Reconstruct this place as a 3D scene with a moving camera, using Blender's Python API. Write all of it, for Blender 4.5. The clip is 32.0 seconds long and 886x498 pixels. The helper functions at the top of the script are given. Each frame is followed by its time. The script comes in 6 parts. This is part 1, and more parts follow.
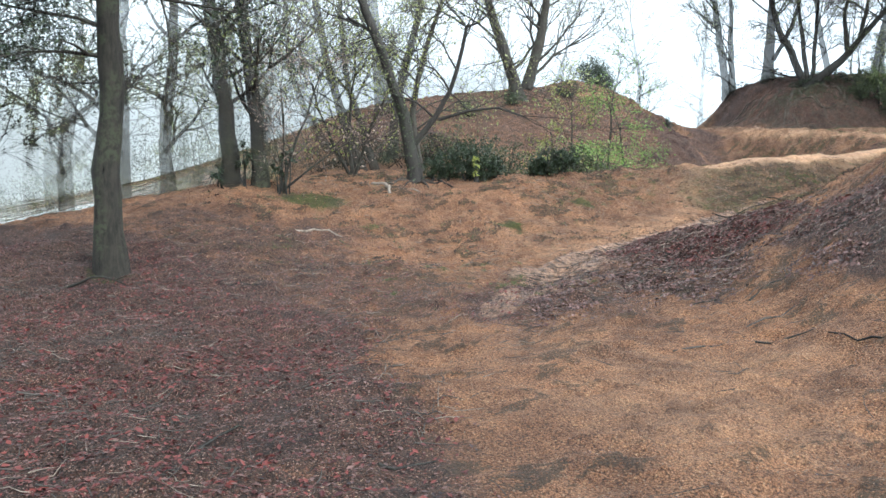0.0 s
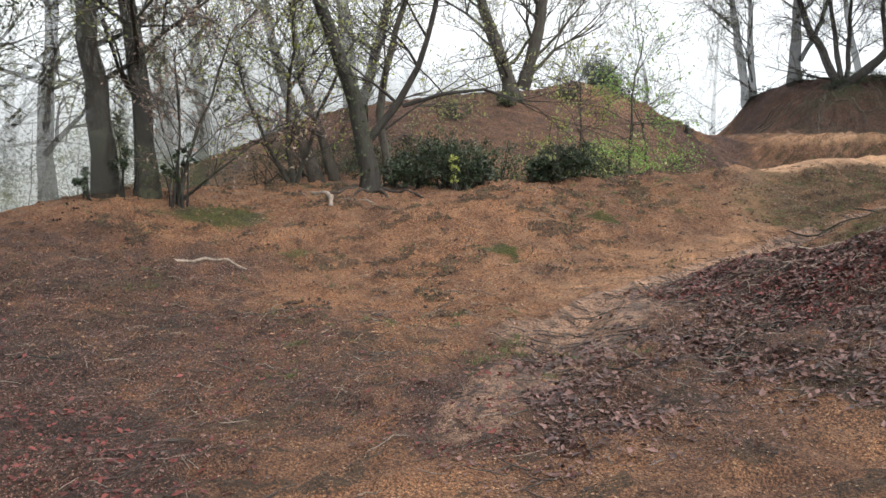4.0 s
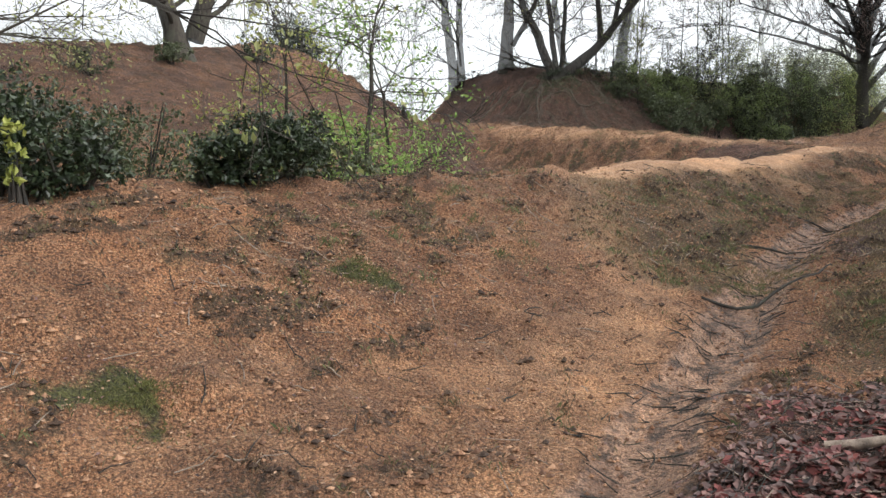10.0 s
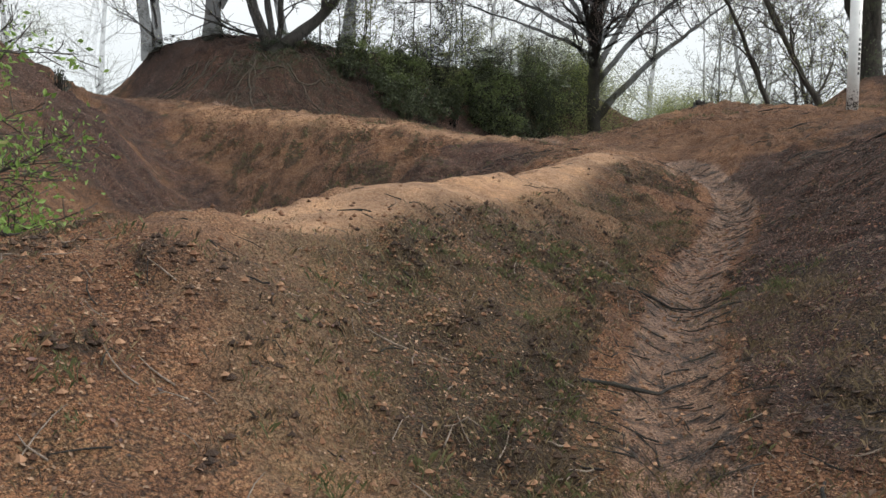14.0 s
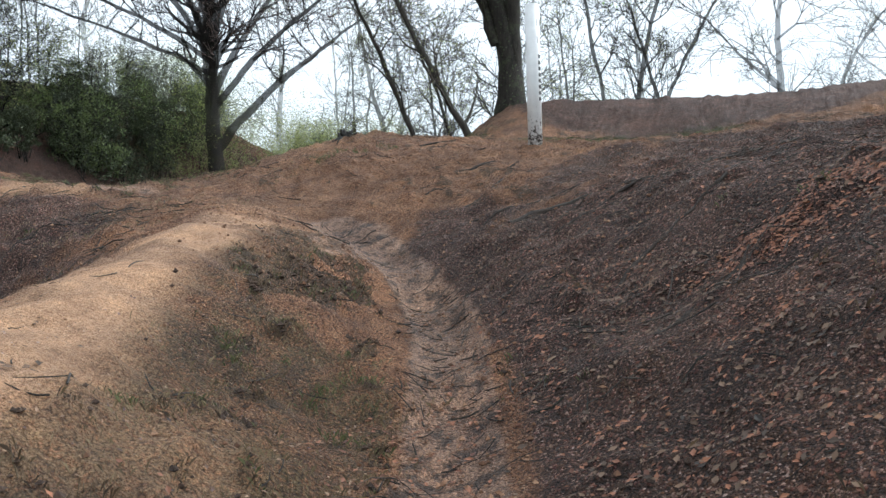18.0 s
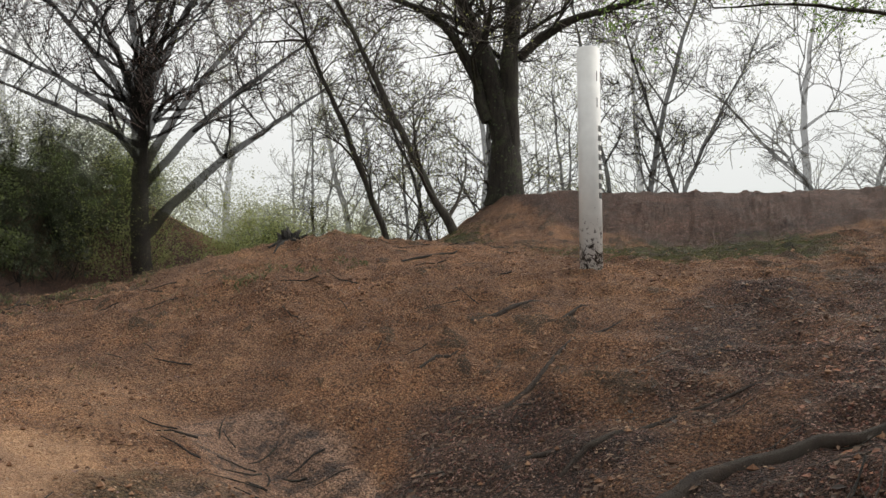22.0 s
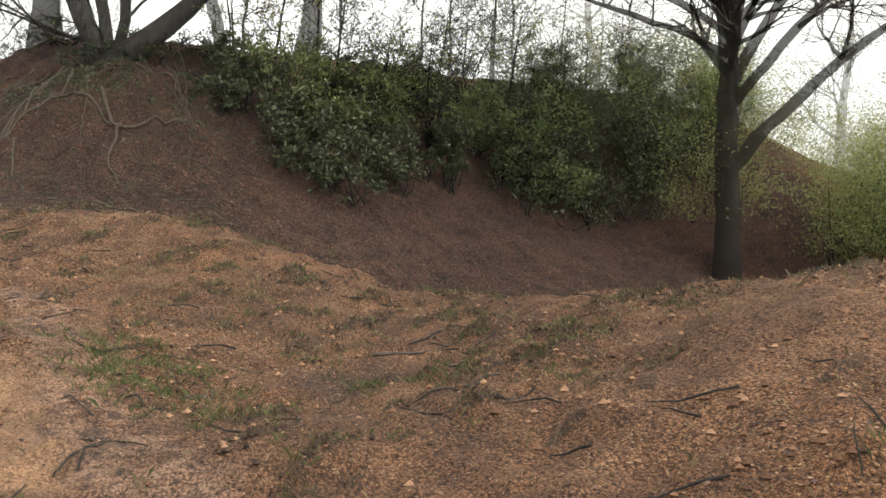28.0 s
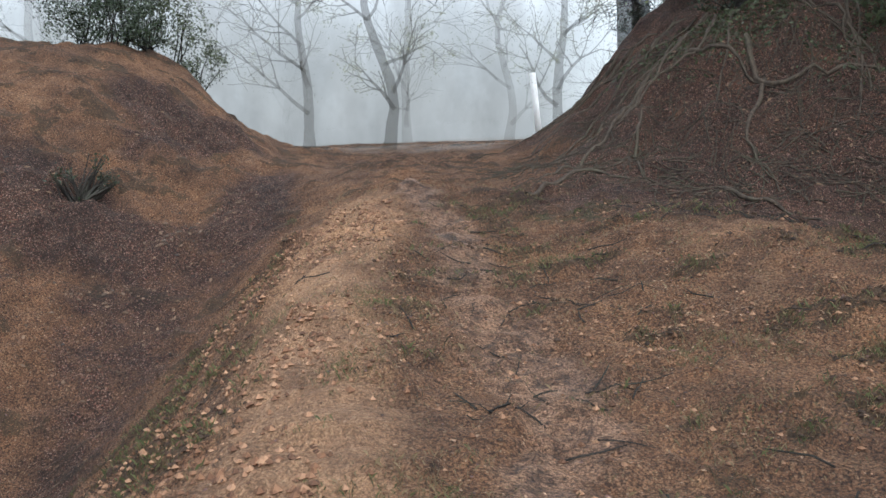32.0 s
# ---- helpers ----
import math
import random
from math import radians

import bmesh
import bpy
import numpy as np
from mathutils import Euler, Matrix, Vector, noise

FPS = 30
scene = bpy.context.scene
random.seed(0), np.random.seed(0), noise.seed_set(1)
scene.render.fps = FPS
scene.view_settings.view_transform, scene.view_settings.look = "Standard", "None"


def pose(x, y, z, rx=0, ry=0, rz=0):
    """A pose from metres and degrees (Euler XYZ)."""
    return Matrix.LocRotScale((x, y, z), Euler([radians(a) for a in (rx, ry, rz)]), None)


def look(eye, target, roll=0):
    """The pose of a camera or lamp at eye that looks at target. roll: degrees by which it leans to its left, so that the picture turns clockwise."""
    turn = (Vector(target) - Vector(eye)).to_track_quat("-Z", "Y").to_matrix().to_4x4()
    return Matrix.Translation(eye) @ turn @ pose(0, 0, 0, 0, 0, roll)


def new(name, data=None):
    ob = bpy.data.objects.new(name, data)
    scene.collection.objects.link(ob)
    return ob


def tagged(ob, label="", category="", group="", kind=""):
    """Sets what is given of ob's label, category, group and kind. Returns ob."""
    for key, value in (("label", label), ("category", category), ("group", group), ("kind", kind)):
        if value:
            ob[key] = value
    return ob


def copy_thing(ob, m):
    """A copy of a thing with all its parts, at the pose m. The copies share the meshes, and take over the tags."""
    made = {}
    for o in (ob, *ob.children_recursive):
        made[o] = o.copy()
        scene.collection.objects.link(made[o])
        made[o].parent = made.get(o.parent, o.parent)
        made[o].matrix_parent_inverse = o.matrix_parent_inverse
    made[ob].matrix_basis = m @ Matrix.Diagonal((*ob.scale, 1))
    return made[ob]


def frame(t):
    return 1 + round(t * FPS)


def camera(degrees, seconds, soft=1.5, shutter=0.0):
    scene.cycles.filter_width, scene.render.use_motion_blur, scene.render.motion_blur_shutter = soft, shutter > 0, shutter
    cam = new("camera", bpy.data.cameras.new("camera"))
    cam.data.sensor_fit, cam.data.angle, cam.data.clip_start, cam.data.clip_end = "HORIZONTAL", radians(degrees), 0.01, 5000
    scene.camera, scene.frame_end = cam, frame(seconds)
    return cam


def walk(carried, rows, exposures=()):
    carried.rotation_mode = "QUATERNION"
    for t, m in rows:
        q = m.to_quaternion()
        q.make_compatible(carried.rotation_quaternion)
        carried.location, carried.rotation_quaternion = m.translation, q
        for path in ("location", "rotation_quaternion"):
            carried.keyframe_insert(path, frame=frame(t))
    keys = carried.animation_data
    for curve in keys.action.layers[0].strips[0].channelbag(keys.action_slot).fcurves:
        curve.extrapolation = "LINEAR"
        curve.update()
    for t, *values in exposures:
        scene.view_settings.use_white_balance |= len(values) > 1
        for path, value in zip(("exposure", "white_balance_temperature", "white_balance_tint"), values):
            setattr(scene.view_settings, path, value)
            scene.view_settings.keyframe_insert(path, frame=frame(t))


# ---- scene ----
cam = camera(56.31, 32.0, soft=1.5)
# seconds, eye x, y, z, heading (degrees right of +y), pitch up, roll
PATH = [
    (0.0, 0.000, 0.000, 1.500, -0.00, -2.59, 0.04),
    (0.5, -0.090, 0.653, 1.486, -0.04, -0.45, -0.05),
    (1.0, -0.119, 1.313, 1.486, -0.95, 0.64, 0.45),
    (1.5, -0.071, 1.954, 1.488, -0.87, 0.98, 0.18),
    (2.0, 0.018, 2.601, 1.479, -0.88, 0.64, 0.62),
    (2.5, 0.154, 3.238, 1.507, -0.41, 0.33, 0.28),
    (4.5, 0.540, 5.380, 1.439, 0.77, -1.19, 0.70),
    (5.0, 0.588, 6.021, 1.487, 1.78, -0.95, 0.83),
    (5.5, 0.638, 6.618, 1.538, 3.02, -1.45, 0.18),
    (6.0, 0.697, 7.186, 1.583, 5.33, -1.60, -1.51),
    (6.5, 0.698, 7.746, 1.637, 6.68, -1.64, -1.34),
    (7.0, 0.721, 8.274, 1.677, 8.50, -1.02, -1.24),
    (7.5, 0.774, 8.803, 1.741, 10.39, -1.04, -0.44),
    (8.0, 0.821, 9.328, 1.795, 12.67, -1.35, -0.13),
    (8.5, 0.915, 9.840, 1.882, 14.06, -1.31, -0.12),
    (9.0, 0.968, 10.374, 1.908, 15.96, -1.35, -0.01),
    (9.5, 1.111, 10.901, 1.957, 19.36, -2.22, -0.91),
    (10.0, 1.224, 11.428, 2.035, 22.23, -2.08, -0.46),
    (10.5, 1.427, 11.988, 2.095, 25.81, -1.38, 0.48),
    (11.0, 1.707, 12.542, 2.150, 28.53, -2.37, 0.45),
    (11.5, 2.009, 13.103, 2.247, 32.37, -3.12, -0.03),
    (12.0, 2.358, 13.566, 2.351, 34.47, -2.52, 0.02),
    (12.5, 2.681, 13.981, 2.439, 36.53, -2.00, -0.48),
    (13.0, 3.075, 14.323, 2.555, 37.83, -1.30, -1.17),
    (13.5, 3.412, 14.714, 2.612, 38.54, -1.65, -1.56),
    (14.0, 3.722, 15.087, 2.683, 40.83, -3.39, -0.91),
    (14.5, 4.117, 15.461, 2.774, 44.81, -4.16, -0.04),
    (16.5, 5.986, 17.024, 2.982, 56.00, -7.27, 0.05),
    (17.0, 6.483, 17.362, 3.097, 57.31, -5.95, 1.99),
    (17.5, 7.044, 17.645, 3.216, 63.18, -4.35, 1.91),
    (18.0, 7.603, 17.895, 3.330, 65.54, -1.88, 1.57),
    (18.5, 8.174, 18.190, 3.432, 67.11, 0.54, 0.41),
    (19.0, 8.695, 18.464, 3.549, 67.88, 2.47, -0.55),
    (19.5, 9.171, 18.784, 3.625, 68.80, 3.82, -1.21),
    (20.0, 9.655, 19.038, 3.716, 69.00, 5.06, 0.10),
    (20.5, 10.114, 19.360, 3.776, 68.09, 4.91, 0.30),
    (21.0, 10.582, 19.601, 3.872, 68.24, 4.47, 0.13),
    (21.5, 11.041, 19.826, 3.964, 68.60, 4.69, -0.02),
    (22.0, 11.505, 19.999, 4.063, 68.35, 3.73, 0.21),
    (22.5, 11.947, 20.121, 4.159, 66.94, 3.37, 0.06),
    (23.0, 12.333, 20.302, 4.302, 65.81, 3.46, 0.19),
    (23.5, 12.591, 20.353, 4.388, 65.03, 4.12, -0.27),
    (24.0, 12.744, 20.404, 4.426, 63.68, 5.95, -0.82),
    (24.5, 12.961, 20.580, 4.418, 62.26, 6.48, -1.70),
    (26.5, 14.224, 21.466, 4.628, 52.97, -0.92, -1.64),
    (27.0, 14.607, 21.911, 4.699, 46.33, -1.32, -1.42),
    (27.5, 14.894, 22.380, 4.820, 39.65, -1.93, -0.84),
    (28.0, 15.143, 22.847, 4.913, 28.53, -2.93, -1.14),
    (28.5, 15.267, 23.404, 5.028, 19.85, -3.79, -0.29),
    (29.0, 15.421, 23.913, 5.133, 12.36, -4.58, 0.34),
    (29.5, 15.546, 24.400, 5.215, 3.84, -6.78, 1.70),
    (30.0, 15.716, 24.797, 5.319, -1.01, -8.21, 2.13),
    (30.5, 15.821, 25.196, 5.397, -4.63, -9.06, 1.85),
    (31.0, 15.844, 25.492, 5.424, -6.69, -8.29, 1.27),
    (31.5, 15.911, 25.724, 5.467, -9.09, -6.77, 0.60),
    (32.0, 15.895, 25.719, 5.468, -16.05, -7.50, 1.36),
]


def sight(x, y, z, heading, pitch, roll):
    h, p = radians(heading), radians(pitch)
    return look((x, y, z), (x + math.sin(h) * math.cos(p), y + math.cos(h) * math.cos(p), z + math.sin(p)), -roll)


walk(cam, [(r[0], sight(*r[1:])) for r in PATH], [
    (0.0, 1.2, 5700, 3), (1.0, 0.65, 6050, 6), (2.0, 0.45, 6300, 8), (5.0, 0.85, 6450, 10), (9.0, 0.75, 6450, 10), (12.0, 0.88, 6450, 10), (14.5, 0.3, 6500, 8),
    (16.5, 1.55, 5150, 0), (17.2, 1.45, 5200, 0), (18.0, 0.75, 5850, 6), (18.6, 0.25, 6400, 10), (20.0, -0.15, 6800, 10), (23.0, 0.3, 6900, 10), (24.0, 0.25, 6800, 10), (26.5, 0.7, 7200, 10), (27.2, 0.8, 7200, 10),
    (28.0, 0.85, 7000, 10), (29.0, 0.72, 6600, 10), (30.0, 0.35, 6200, 8), (31.0, 1.0, 5950, 8), (32.0, 0.55, 5900, 8),
])

# ---- world and light: a bright misty sky ----
world = bpy.data.worlds.new("misty_sky")
scene.world = world
world.use_nodes = True
wn, wl = world.node_tree.nodes, world.node_tree.links
wn.clear()
w_coord = wn.new("ShaderNodeTexCoord")
w_sep = wn.new("ShaderNodeSeparateXYZ")
w_ramp = wn.new("ShaderNodeValToRGB")
w_map = wn.new("ShaderNodeMapRange")
w_sky = wn.new("ShaderNodeTexSky")
w_mul = wn.new("ShaderNodeMixRGB")
w_mix = wn.new("ShaderNodeMixRGB")
w_bg = wn.new("ShaderNodeBackground")
w_out = wn.new("ShaderNodeOutputWorld")
w_sky.sky_type = "NISHITA"
w_sky.sun_disc = False
w_sky.sun_elevation = radians(40)
w_sky.sun_rotation = radians(138)
w_mul.blend_type, w_mul.inputs[0].default_value = "MULTIPLY", 1.0
w_mul.inputs[2].default_value = (0.1, 0.1, 0.1, 1)
w_mix.inputs[0].default_value = 0.88
w_map.inputs[1].default_value, w_map.inputs[2].default_value = -0.15, 0.6
el = w_ramp.color_ramp.elements
el[0].position, el[0].color = 0.0, (0.50, 0.54, 0.56, 1)
el[1].position, el[1].color = 1.0, (1.10, 1.12, 1.14, 1)
e_mid = el.new(0.25)
e_mid.color = (0.76, 0.80, 0.82, 1)
e_hi = el.new(0.55)
e_hi.color = (1.04, 1.07, 1.09, 1)
wl.new(w_coord.outputs["Generated"], w_sep.inputs[0])
wl.new(w_sep.outputs["Z"], w_map.inputs[0])
wl.new(w_map.outputs[0], w_ramp.inputs[0])
wl.new(w_sky.outputs[0], w_mul.inputs[1])
wl.new(w_mul.outputs[0], w_mix.inputs[1])
wl.new(w_ramp.outputs[0], w_mix.inputs[2])
wl.new(w_mix.outputs[0], w_bg.inputs[0])
w_bg.inputs[1].default_value = 0.86
wl.new(w_bg.outputs[0], w_out.inputs[0])

sun_data = bpy.data.lights.new("sun", "SUN")
sun_data.energy, sun_data.angle, sun_data.color = 3.1, radians(60), (1.0, 0.97, 0.93)
sun = new("sun", sun_data)
sun.matrix_world = look((26, -1, 24), (8, 19, 2))

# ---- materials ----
# Haze put into materials: things far off the walked line turn transparent to sky.
def mist_fade_group(title, start, depth, lean):
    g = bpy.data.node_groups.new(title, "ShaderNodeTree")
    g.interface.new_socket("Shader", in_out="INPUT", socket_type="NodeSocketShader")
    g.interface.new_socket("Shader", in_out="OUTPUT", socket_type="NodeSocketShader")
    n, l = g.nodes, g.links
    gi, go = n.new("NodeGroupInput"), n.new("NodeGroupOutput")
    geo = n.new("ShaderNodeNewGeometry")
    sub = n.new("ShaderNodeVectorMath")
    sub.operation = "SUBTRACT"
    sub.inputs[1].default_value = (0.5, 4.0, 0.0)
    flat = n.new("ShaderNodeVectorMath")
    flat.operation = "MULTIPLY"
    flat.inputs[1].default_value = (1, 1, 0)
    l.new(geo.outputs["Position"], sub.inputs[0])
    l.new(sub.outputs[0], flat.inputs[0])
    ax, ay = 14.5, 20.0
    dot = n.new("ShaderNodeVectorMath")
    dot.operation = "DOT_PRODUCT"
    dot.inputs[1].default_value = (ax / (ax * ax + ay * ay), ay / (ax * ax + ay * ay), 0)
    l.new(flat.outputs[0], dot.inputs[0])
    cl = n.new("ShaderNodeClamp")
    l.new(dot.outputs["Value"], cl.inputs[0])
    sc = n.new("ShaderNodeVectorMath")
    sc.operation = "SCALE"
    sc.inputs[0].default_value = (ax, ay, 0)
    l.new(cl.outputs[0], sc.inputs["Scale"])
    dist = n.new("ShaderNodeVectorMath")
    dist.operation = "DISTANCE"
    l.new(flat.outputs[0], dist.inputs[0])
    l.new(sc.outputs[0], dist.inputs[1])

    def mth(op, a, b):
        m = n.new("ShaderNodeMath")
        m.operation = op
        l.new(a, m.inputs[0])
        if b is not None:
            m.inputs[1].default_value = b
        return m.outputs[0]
    # the transparent haze sets in sooner to the west
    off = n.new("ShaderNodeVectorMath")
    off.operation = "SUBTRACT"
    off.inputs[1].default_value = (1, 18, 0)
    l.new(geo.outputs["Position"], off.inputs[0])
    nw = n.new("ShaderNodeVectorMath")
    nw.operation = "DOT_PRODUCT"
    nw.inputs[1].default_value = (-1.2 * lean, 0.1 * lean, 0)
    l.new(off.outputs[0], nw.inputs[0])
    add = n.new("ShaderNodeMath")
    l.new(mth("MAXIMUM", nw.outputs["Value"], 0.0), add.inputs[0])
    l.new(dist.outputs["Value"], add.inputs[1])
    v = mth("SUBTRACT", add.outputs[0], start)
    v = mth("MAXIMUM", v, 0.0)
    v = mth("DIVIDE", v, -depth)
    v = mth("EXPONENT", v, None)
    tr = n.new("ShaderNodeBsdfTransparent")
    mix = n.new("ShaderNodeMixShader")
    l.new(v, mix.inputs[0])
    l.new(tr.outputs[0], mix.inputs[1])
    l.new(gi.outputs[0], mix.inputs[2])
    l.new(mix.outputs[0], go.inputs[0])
    return g


MIST_FADE = mist_fade_group("mist", 13.5, 11.0, 0.9)
GROUND_MIST_FADE = mist_fade_group("mist_fade_over_ground", 21.0, 18.0, 0.5)


class Mat:
    """A node material in the making."""

    def __init__(self, name, rough=0.9, misty=True, mist=None):
        self.m = bpy.data.materials.new(name)
        self.m.use_nodes = True
        self.n, self.l = self.m.node_tree.nodes, self.m.node_tree.links
        self.n.clear()
        self.b = self.n.new("ShaderNodeBsdfPrincipled")
        self.b.inputs["Roughness"].default_value = rough
        self.out = self.n.new("ShaderNodeOutputMaterial")
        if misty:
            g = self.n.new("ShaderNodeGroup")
            g.node_tree = mist or MIST_FADE
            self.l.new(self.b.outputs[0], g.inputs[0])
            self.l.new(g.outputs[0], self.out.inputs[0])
        else:
            self.l.new(self.b.outputs[0], self.out.inputs[0])
        self.geo = self.n.new("ShaderNodeNewGeometry")
        self.info = self.n.new("ShaderNodeObjectInfo")

    def noise(self, scale, detail=4.0, rough=0.6, stretch=None):
        t = self.n.new("ShaderNodeTexNoise")
        t.inputs["Scale"].default_value, t.inputs["Detail"].default_value, t.inputs["Roughness"].default_value = scale, detail, rough
        self.l.new(self.where(stretch), t.inputs["Vector"])
        return t.outputs["Fac"]

    def where(self, stretch=None):
        if not stretch:
            return self.geo.outputs["Position"]
        m = self.n.new("ShaderNodeVectorMath")
        m.operation = "MULTIPLY"
        m.inputs[1].default_value = stretch
        self.l.new(self.geo.outputs["Position"], m.inputs[0])
        return m.outputs[0]

    def cells(self, scale, out="Color", stretch=None, feature="F1"):
        t = self.n.new("ShaderNodeTexVoronoi")
        t.feature = feature
        t.inputs["Scale"].default_value = scale
        self.l.new(self.where(stretch), t.inputs["Vector"])
        return t.outputs[out]

    def ramp(self, fac, *stops):
        r = self.n.new("ShaderNodeValToRGB")
        e = r.color_ramp.elements
        while len(e) < len(stops):
            e.new(0.5)
        for k, (p, c) in zip(e, stops):
            k.position, k.color = p, (*c, 1) if len(c) == 3 else c
        self.l.new(fac, r.inputs[0])
        return r.outputs[0]

    def step(self, fac, a, b):
        m = self.n.new("ShaderNodeMapRange")
        m.interpolation_type = "SMOOTHSTEP"
        m.inputs[1].default_value, m.inputs[2].default_value = a, b
        self.l.new(fac, m.inputs[0])
        return m.outputs[0]

    def attr(self, name):
        a = self.n.new("ShaderNodeAttribute")
        a.attribute_name = name
        return a.outputs["Fac"]

    def math(self, op, a, b):
        m = self.n.new("ShaderNodeMath")
        m.operation = op
        for i, v in enumerate((a, b)):
            if isinstance(v, (int, float)):
                m.inputs[i].default_value = v
            else:
                self.l.new(v, m.inputs[i])
        return m.outputs[0]

    def mix(self, fac, a, b, kind="MIX"):
        m = self.n.new("ShaderNodeMixRGB")
        m.blend_type = kind
        for i, v in enumerate((fac, a, b)):
            if isinstance(v, (int, float)):
                m.inputs[i].default_value = v
            elif isinstance(v, tuple):
                m.inputs[i].default_value = (*v, 1)
            else:
                self.l.new(v, m.inputs[i])
        return m.outputs[0]

    def colour(self, c):
        if isinstance(c, tuple):
            self.b.inputs["Base Color"].default_value = (*c, 1)
        else:
            self.l.new(c, self.b.inputs["Base Color"])
        return self

    def bump(self, h, strength, dist):
        b = self.n.new("ShaderNodeBump")
        b.inputs["Strength"].default_value, b.inputs["Distance"].default_value = strength, dist
        self.l.new(h, b.inputs["Height"])
        self.l.new(b.outputs[0], self.b.inputs["Normal"])
        return self


def soil_material():
    k = Mat("soil", 0.92, True, GROUND_MIST_FADE)
    big, mid, fine = k.noise(0.55, 5), k.noise(3.5, 8, 0.7), k.noise(30, 6, 0.75)
    spk, spk2 = k.noise(70, 3, 0.6), k.noise(110, 2, 0.5)

    def split(c):
        sp = k.n.new("ShaderNodeSeparateColor")
        k.l.new(c, sp.inputs[0])
        return sp.outputs

    def crumbs(scale, sway):
        """Cells with ragged outlines: tone of each, and distance from its middle."""
        t, shift = k.n.new("ShaderNodeTexVoronoi"), k.n.new("ShaderNodeVectorMath")
        swirl = k.n.new("ShaderNodeTexNoise")
        swirl.inputs["Scale"].default_value, swirl.inputs["Detail"].default_value = scale * 0.7, 3.0
        k.l.new(k.geo.outputs["Position"], swirl.inputs["Vector"])
        shift.operation = "MULTIPLY_ADD"
        shift.inputs[1].default_value = (sway, sway, sway)
        k.l.new(swirl.outputs["Color"], shift.inputs[0])
        k.l.new(k.geo.outputs["Position"], shift.inputs[2])
        t.inputs["Scale"].default_value = scale
        k.l.new(shift.outputs[0], t.inputs["Vector"])
        return split(t.outputs["Color"]), t.outputs["Distance"]
    (c1, d1), (c2, d2) = crumbs(62, 0.022), crumbs(135, 0.010)

    def edge(name, wob=0.5, lo=0.42, hi=0.62, by=None):
        v = k.math("ADD", k.attr(name), k.math("MULTIPLY", k.math("SUBTRACT", by or mid, 0.5), wob))
        return k.step(v, lo, hi)
    # bare red-brown earth, crumbly, with chips of dead leaf
    earth = k.ramp(mid, (0.30, (0.18, 0.085, 0.043)), (0.5, (0.32, 0.156, 0.080)), (0.70, (0.45, 0.243, 0.132)))
    earth = k.mix(k.step(c1[0], 0.70, 0.92), earth, k.ramp(c1[1], (0, (0.13, 0.058, 0.030)), (0.6, (0.36, 0.18, 0.09)), (1, (0.52, 0.32, 0.18))))
    earth = k.mix(k.math("MULTIPLY", k.step(c2[0], 0.80, 0.95), 0.7), earth, k.ramp(c2[1], (0, (0.06, 0.032, 0.020)), (0.7, (0.34, 0.19, 0.10)), (1, (0.60, 0.44, 0.30))))
    earth = k.mix(k.math("MULTIPLY", k.step(spk, 0.56, 0.64), 0.6), earth, (0.060, 0.033, 0.022))
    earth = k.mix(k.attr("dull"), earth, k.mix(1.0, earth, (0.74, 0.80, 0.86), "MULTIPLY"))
    # trodden sand
    sand = k.ramp(fine, (0.25, (0.33, 0.188, 0.108)), (0.5, (0.47, 0.29, 0.175)), (0.8, (0.58, 0.40, 0.265)))
    sand = k.mix(k.math("MULTIPLY", k.step(spk, 0.60, 0.68), 0.4), sand, (0.18, 0.10, 0.06))
    sand = k.mix(k.math("MULTIPLY", k.step(mid, 0.54, 0.7), 0.35), sand, (0.33, 0.185, 0.105))
    # leaf mould
    litter = k.ramp(fine, (0.3, (0.026, 0.014, 0.010)), (0.55, (0.086, 0.043, 0.027)), (0.8, (0.18, 0.098, 0.062)))
    litter = k.mix(k.step(c1[1], 0.62, 0.9), litter, k.ramp(c1[2], (0, (0.06, 0.020, 0.018)), (0.5, (0.17, 0.066, 0.046)), (1, (0.32, 0.21, 0.18))))
    litter = k.mix(k.math("MULTIPLY", k.step(c2[1], 0.86, 0.96), 0.8), litter, (0.36, 0.25, 0.21))
    litter = k.mix(k.math("MULTIPLY", k.step(spk, 0.54, 0.62), 0.7), litter, (0.014, 0.010, 0.009))
    # grey wet mud
    plates = k.noise(7.5, 7, 0.72)
    mud = k.ramp(plates, (0.37, (0.085, 0.055, 0.041)), (0.45, (0.18, 0.112, 0.080)), (0.50, (0.40, 0.245, 0.168)), (0.7, (0.52, 0.345, 0.245)))
    green = k.ramp(fine, (0.3, (0.045, 0.033, 0.017)), (0.6, (0.135, 0.094, 0.046)), (0.85, (0.25, 0.18, 0.095)))
    moss = k.ramp(fine, (0.3, (0.034, 0.037, 0.012)), (0.6, (0.088, 0.092, 0.030)), (0.85, (0.17, 0.165, 0.06)))
    c = k.mix(edge("litter", 1.2, 0.28, 0.72), earth, litter)
    c = k.mix(k.math("MULTIPLY", edge("grass", 1.1, 0.35, 0.70), k.step(fine, 0.36, 0.52)), c, green)
    sandy = edge("sand", 0.9, 0.2, 1.0, k.math("ADD", k.math("MULTIPLY", mid, 0.6), k.math("MULTIPLY", fine, 0.4)))
    c = k.mix(sandy, c, sand)
    c = k.mix(edge("mud", 0.7, 0.35, 0.65), c, mud)
    c = k.mix(edge("moss", 1.5, 0.45, 0.75), c, moss)
    # crumbs and chips: pale tops and crevice shade painted between them
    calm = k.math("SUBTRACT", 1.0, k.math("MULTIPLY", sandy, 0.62))
